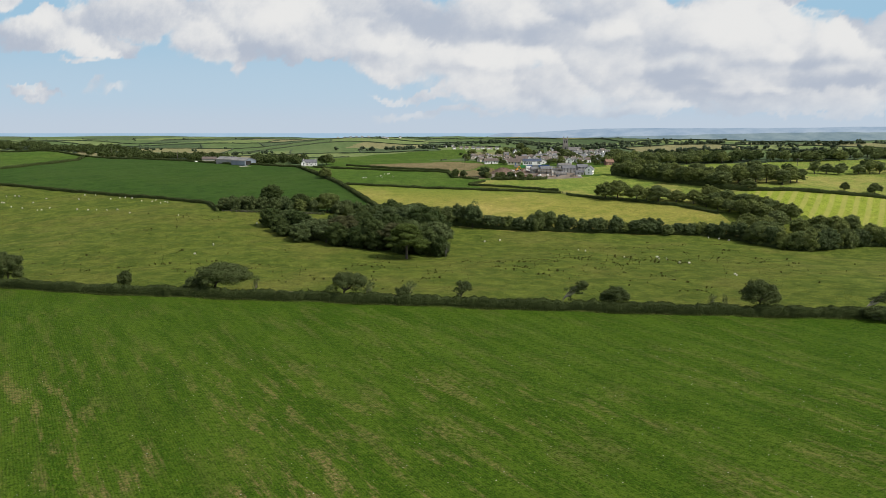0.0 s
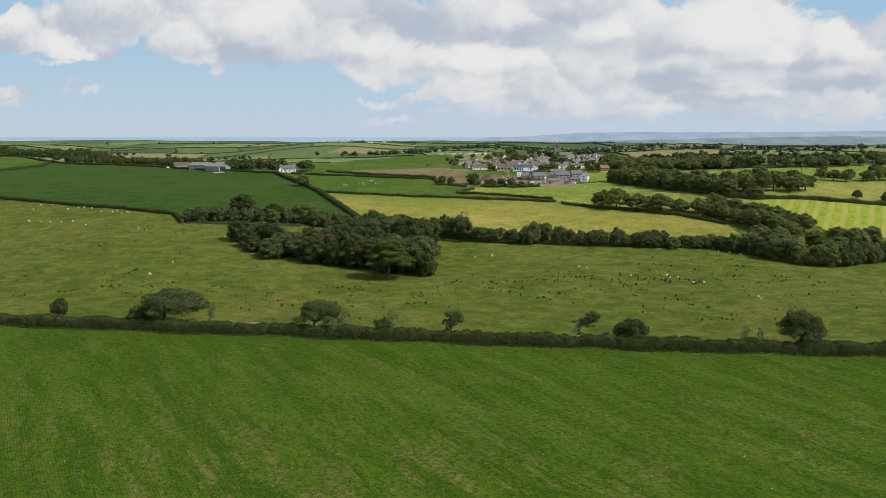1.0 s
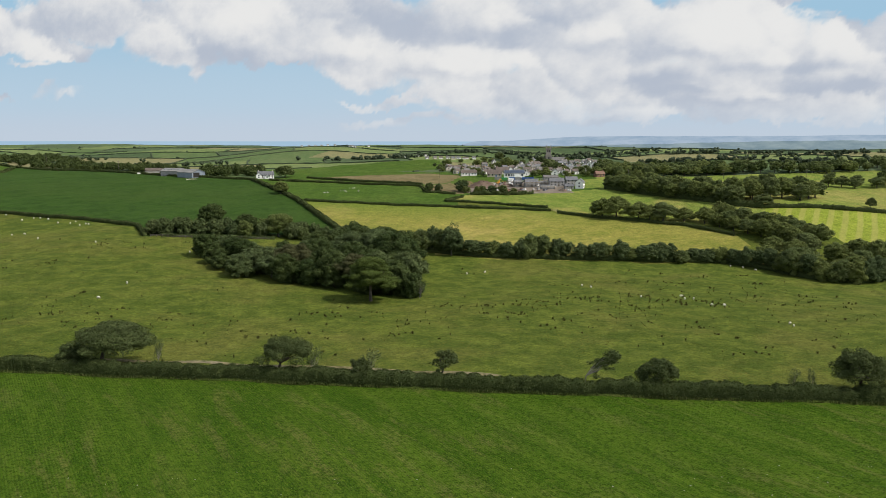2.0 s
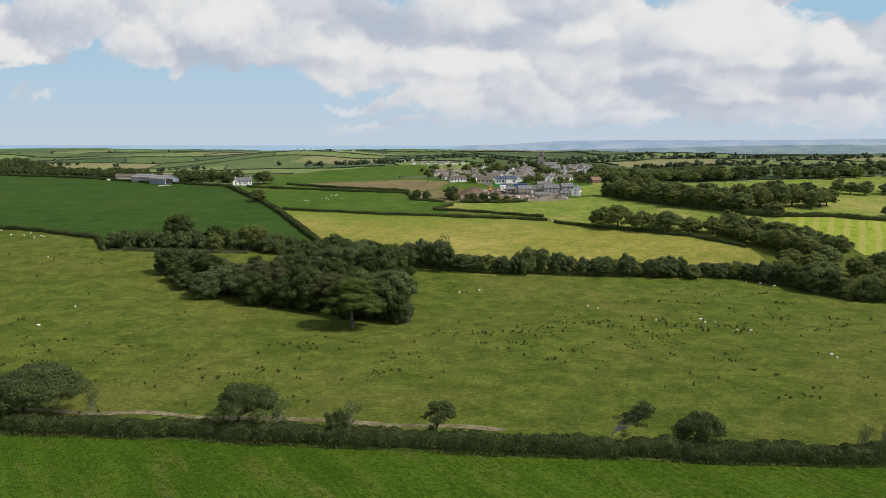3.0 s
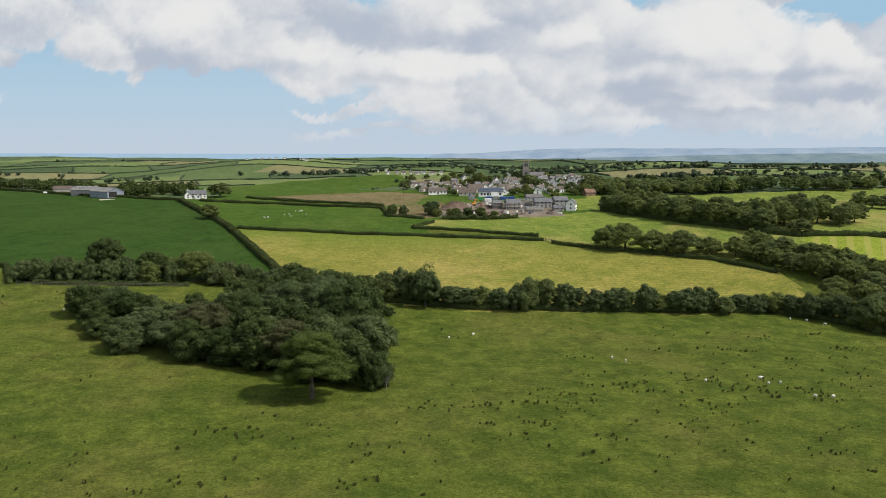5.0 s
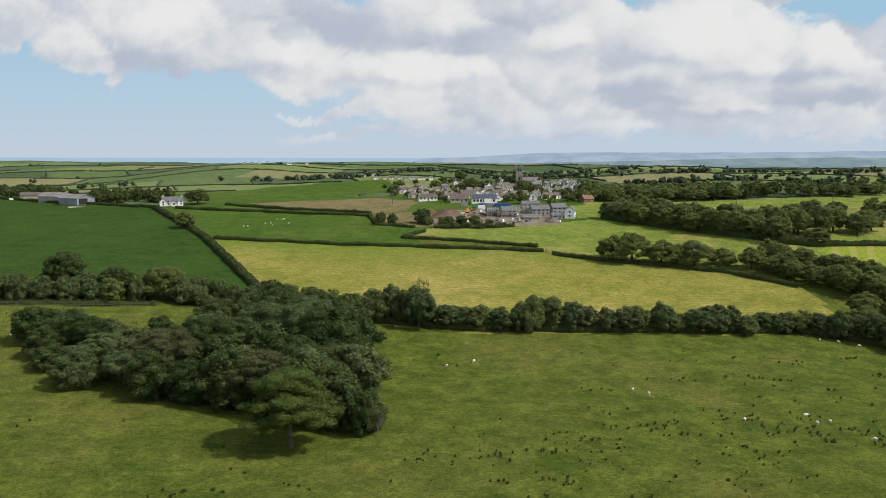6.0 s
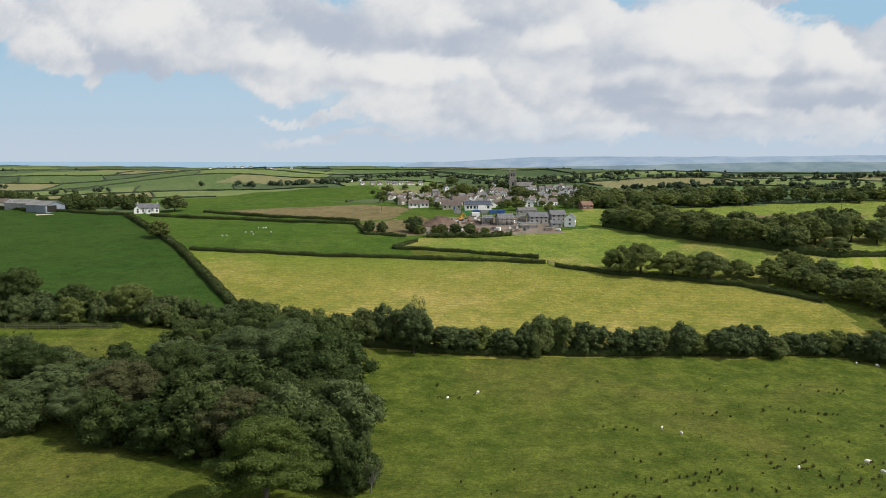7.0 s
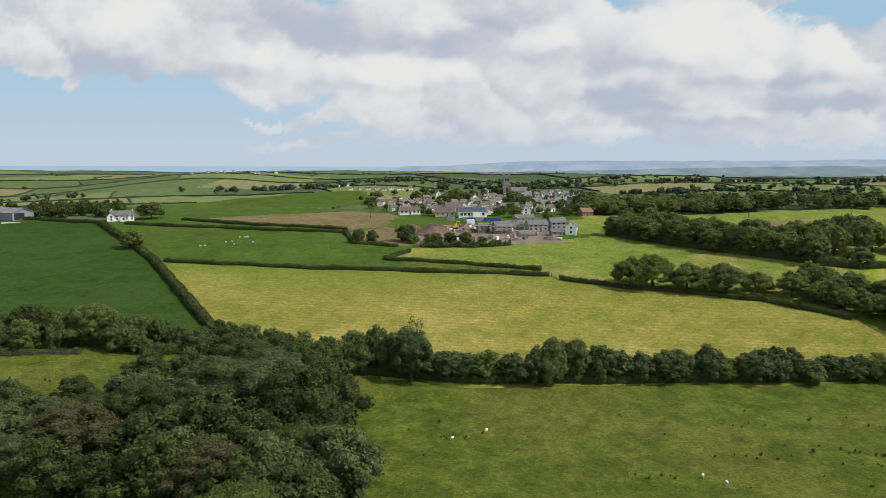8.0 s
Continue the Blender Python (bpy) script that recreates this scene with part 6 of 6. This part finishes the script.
WORN = grass("worn_grass", (0.12, 0.108, 0.055), (0.165, 0.145, 0.085), (0.23, 0.2, 0.14), 0.8, None, 0.1, 0.8)
# a worn track along the hedge, on the pasture's side
tx = np.arange(-78, 17, 1.2)
ty = np.interp(tx, near_x, near_y) + 13.7 + 0.4 * np.sin(tx / 4)
half = (0.75 + 0.7 * (fbm(tx / 5, tx * 0, 4) - 0.3)) * smooth(-80, -60, tx) * (1 - 0.8 * smooth(14, 17, tx)) + 0.05
tz = land(tx, ty) + 0.12 * np.sin(tx / 5.1 + ty / 7.3) + 0.1 * np.sin(tx / 3.2 - ty / 4.1) + 0.09
n = len(tx)
tvs = np.concatenate([np.stack([tx, ty - half, tz], -1), np.stack([tx, ty + half, tz], -1)])
tagged(new("track", mesh_of("track", tvs, [(i, i + 1, n + i + 1, n + i) for i in range(n - 1)], WORN)), "pale worn sheep track beside a hedge", "track", kind="structure")

# the grassy bank under the hedge, with a clean edge to the crop
bx = np.arange(-330, 330, 1.5)
by = np.interp(bx, near_x, near_y)
edge = by + 2.0 + 0.35 * (fbm(bx / 4, bx * 0, 14) - 0.5) * 2
n = len(bx)
bank = []
for t in np.linspace(0, 1, 6):
    yy = edge + (by + 6.5 - edge) * t
    bank.append(np.stack([bx, yy, land(bx, yy) + 0.12 * np.sin(bx / 5.1 + yy / 7.3) + 0.1 * np.sin(bx / 3.2 - yy / 4.1) + 0.05 + 0.35 * math.sin(math.pi * t)], -1))
bank_f = [(r * n + i, r * n + i + 1, (r + 1) * n + i + 1, (r + 1) * n + i) for r in range(5) for i in range(n - 1)]
BANK = grass("rank_bank_grass", (0.042, 0.066, 0.013), (0.07, 0.095, 0.02), (0.11, 0.1, 0.036), 0.4, None, 0.06, 0.9)
tagged(new("verge", mesh_of("verge", np.concatenate(bank), bank_f, BANK, None, True)), "rough grass bank under a field hedge", "verge", kind="structure")

# a verge of rank grass along the crop's side of the hedge
VERGE = leaf_material("rank_grass", (0.045, 0.072, 0.016), (0.066, 0.096, 0.022), (0.13, 0.13, 0.05), 0.2)
k = 16000
vx = rush_rng.uniform(-150, 120, k)
vy = np.interp(vx, near_x, near_y) + 1.9 + 1.6 * rush_rng.uniform(0, 1, k) ** 0.8
va, tall = rush_rng.uniform(0, 2 * math.pi, k), rush_rng.uniform(0.25, 0.6, k)
base = np.stack([vx, vy, land(vx, vy) - 0.12], -1)
tip = base + np.stack([np.cos(va) * tall * 0.5, np.sin(va) * tall * 0.5, tall + 0.12], -1)
wide = np.stack([-np.sin(va), np.cos(va), np.zeros(k)], -1) * 0.11
mid = (base + tip) / 2
vq = np.stack([base, mid + wide, tip, mid - wide], 1).reshape(-1, 3)
tagged(new("verge_grass", quad_mesh("verge_grass", vq, k, VERGE)), "strip of rank grass at the foot of a hedge", "grass", kind="stuff")

# the fence before the copse
fence = thing("fence", 0, 0, 0, "grey wooden post and rail fence before a copse", "fence")
fence.matrix_world = Matrix.Identity(4)
fx, fy, _, _ = along([(-108, 374), (-92, 373), (-74, 375), (-60, 376)], 2.4)
fz = land(fx, fy)
for i in range(len(fx)):
    boxes("post", [(fx[i] - 0.08, fy[i] - 0.08, fz[i] - 0.4, fx[i] + 0.08, fy[i] + 0.08, fz[i] + 1.15)], TIMBER, fence)
for i in range(len(fx) - 1):
    for hgt in (0.5, 0.95):
        v, f = tube([(fx[i], fy[i], fz[i] + hgt), (fx[i + 1], fy[i + 1], fz[i + 1] + hgt)], [0.05, 0.05], 4)
        child("rail", mesh_of("rail", v, f, TIMBER), fence)
gate = thing("gate", 70, 441.5, -60, "pale wooden field gate in a hedge gap", "gate")
for s in (-1, 1):
    boxes("post", [(s * 1.8 - 0.1, -0.1, -0.3, s * 1.8 + 0.1, 0.1, 1.5)], TIMBER, gate)
for i in range(4):
    boxes("bar", [(-1.7, -0.04, 0.3 + i * 0.28, 1.7, 0.04, 0.4 + i * 0.28)], PLANK, gate)

# poles with cross-arms
for x, y, h0 in [(136.5, 549, 6), (197, 545, 5.5), (248.6, 541, 5.5), (-300, 700, 8), (-222, 646, 8), (16.3, 572, 6)]:
    b = thing("utility_pole", x, y, 20, "grey wooden utility pole with a cross-arm", "pole", "utility poles")
    v, f = tube([(0, 0, -0.3), (0, 0, h0 * 0.5), (0, 0, h0)], [0.16, 0.14, 0.11], 6)
    child("pole", mesh_of("pole", v, f, TIMBER), b)
    boxes("cross_arm", [(-0.8, -0.07, h0 - 0.6, 0.8, 0.07, h0 - 0.45)], TIMBER, b)
    for s in (-0.7, 0, 0.7):
        boxes("insulator", [(s - 0.05, -0.05, h0 - 0.45, s + 0.05, 0.05, h0 - 0.25)], RENDER_CREAM, b)


def sward(name, xs, ys, tall, wide, mat, label, seed, bearing=None):
    """Low tufts of grass or corn as one object of loose quads."""
    rng = np.random.default_rng(seed)
    k = len(xs)
    z = land(xs, ys) + 0.12 * np.sin(xs / 5.1 + ys / 7.3) + 0.1 * np.sin(xs / 3.2 - ys / 4.1)
    a = rng.uniform(0, 2 * math.pi, k) if bearing is None else bearing + 0.35 * rng.normal(size=k)
    h = tall * rng.uniform(0.5, 1.4, k)
    w = wide * rng.uniform(0.5, 1.4, k)
    u = np.stack([np.cos(a), np.sin(a), np.zeros(k)], -1) * w[:, None] * 0.5
    lean = np.stack([rng.normal(size=k) * h * 2.2, rng.normal(size=k) * h * 2.2, h], -1)
    base = np.stack([xs, ys, z - 0.02], -1)
    q = np.stack([base - u, base + u, base + lean * 1.3], 1).reshape(-1, 3)
    tagged(new(name, quad_mesh(name, q, k, mat, 3)), label, "grass", kind="stuff")


def tuft_material(name, a, b, tip):
    n = Nodes(name)
    c = n.mix(n.node("NewGeometry").outputs["Random Per Island"], a, b)
    c = n.mix(n.step(n.noise(n.pos(), 0.06, 4, 0.6, 0.4), 0.42, 0.62, 0.0, 0.8), c, tip)
    return n.done(c, 1.0, 0, 0.03)


sw_rng = np.random.default_rng(31)
k = 90000
sx = sw_rng.uniform(-135, 125, k)
sy = np.interp(sx, near_x, near_y) + 9 + 130 * sw_rng.uniform(0, 1, k) ** 1.25
ok = inside(sx, sy, FIELDS[0][1]) & ~inside(sx, sy, WOOD)
sward("pasture_tufts", sx[ok], sy[ok], 0.075, 0.34, tuft_material("pasture_tuft", (0.05, 0.074, 0.01), (0.135, 0.155, 0.026), (0.14, 0.13, 0.032)), "short tufty grass all over the pasture", 5)

# the corn's drill rows, thin where the soil shows
ca, sa = math.cos(radians(-CROP_TURN)), math.sin(radians(-CROP_TURN))
k = 220000
row = np.floor(sw_rng.uniform(-360, 360, k)) * CROP_ROW
far = sw_rng.uniform(20, 260, k)
row = row + 0.16 * sw_rng.normal(size=k)
cx, cy = row * ca - far * sa, row * sa + far * ca
ok = (cy > 52) & (cy < np.interp(cx, near_x, near_y) + 1.5) & (np.abs(cx) < 14 + 0.62 * cy)
thick = fbm(row / 4, far / 14, 41)
ok &= sw_rng.uniform(0, 1, k) < np.clip((thick - 0.3) * 3.0, 0.25, 1)
cx, cy = cx[ok], cy[ok]
sward("corn_rows", cx, cy, 0.065, 0.28, tuft_material("corn_blades", (0.034, 0.07, 0.005), (0.07, 0.118, 0.011), (0.062, 0.09, 0.012)), "young green corn standing in drill rows", 6, radians(90 - CROP_TURN))

# pale stones lying among the corn
k = 900
px0, py0 = sw_rng.uniform(-95, 95, k), sw_rng.uniform(55, 165, k)
r = sw_rng.uniform(0.03, 0.1, k)
octa = np.array([(1, 0, 0), (0, 1, 0), (-1, 0, 0), (0, -1, 0), (0, 0, 0.8), (0, 0, -0.6)])
sv = np.stack([px0, py0, land(px0, py0) + 0.12 * np.sin(px0 / 5.1 + py0 / 7.3) + 0.1 * np.sin(px0 / 3.2 - py0 / 4.1) + 0.03], -1)[:, None, :] + octa[None] * r[:, None, None] * sw_rng.uniform(0.7, 1.3, (k, 6, 1))
sf = np.array([(0, 1, 4), (1, 2, 4), (2, 3, 4), (3, 0, 4), (1, 0, 5), (2, 1, 5), (3, 2, 5), (0, 3, 5)])
tagged(new("field_stones", mesh_of("field_stones", sv.reshape(-1, 3), (sf[None] + 6 * np.arange(k)[:, None, None]).reshape(-1, 3).tolist(), plain("field_stone", (0.32, 0.29, 0.24), (0.5, 0.47, 0.41), 3.0, 0.9))), "small pale stones lying among young corn", "stones", kind="stuff")
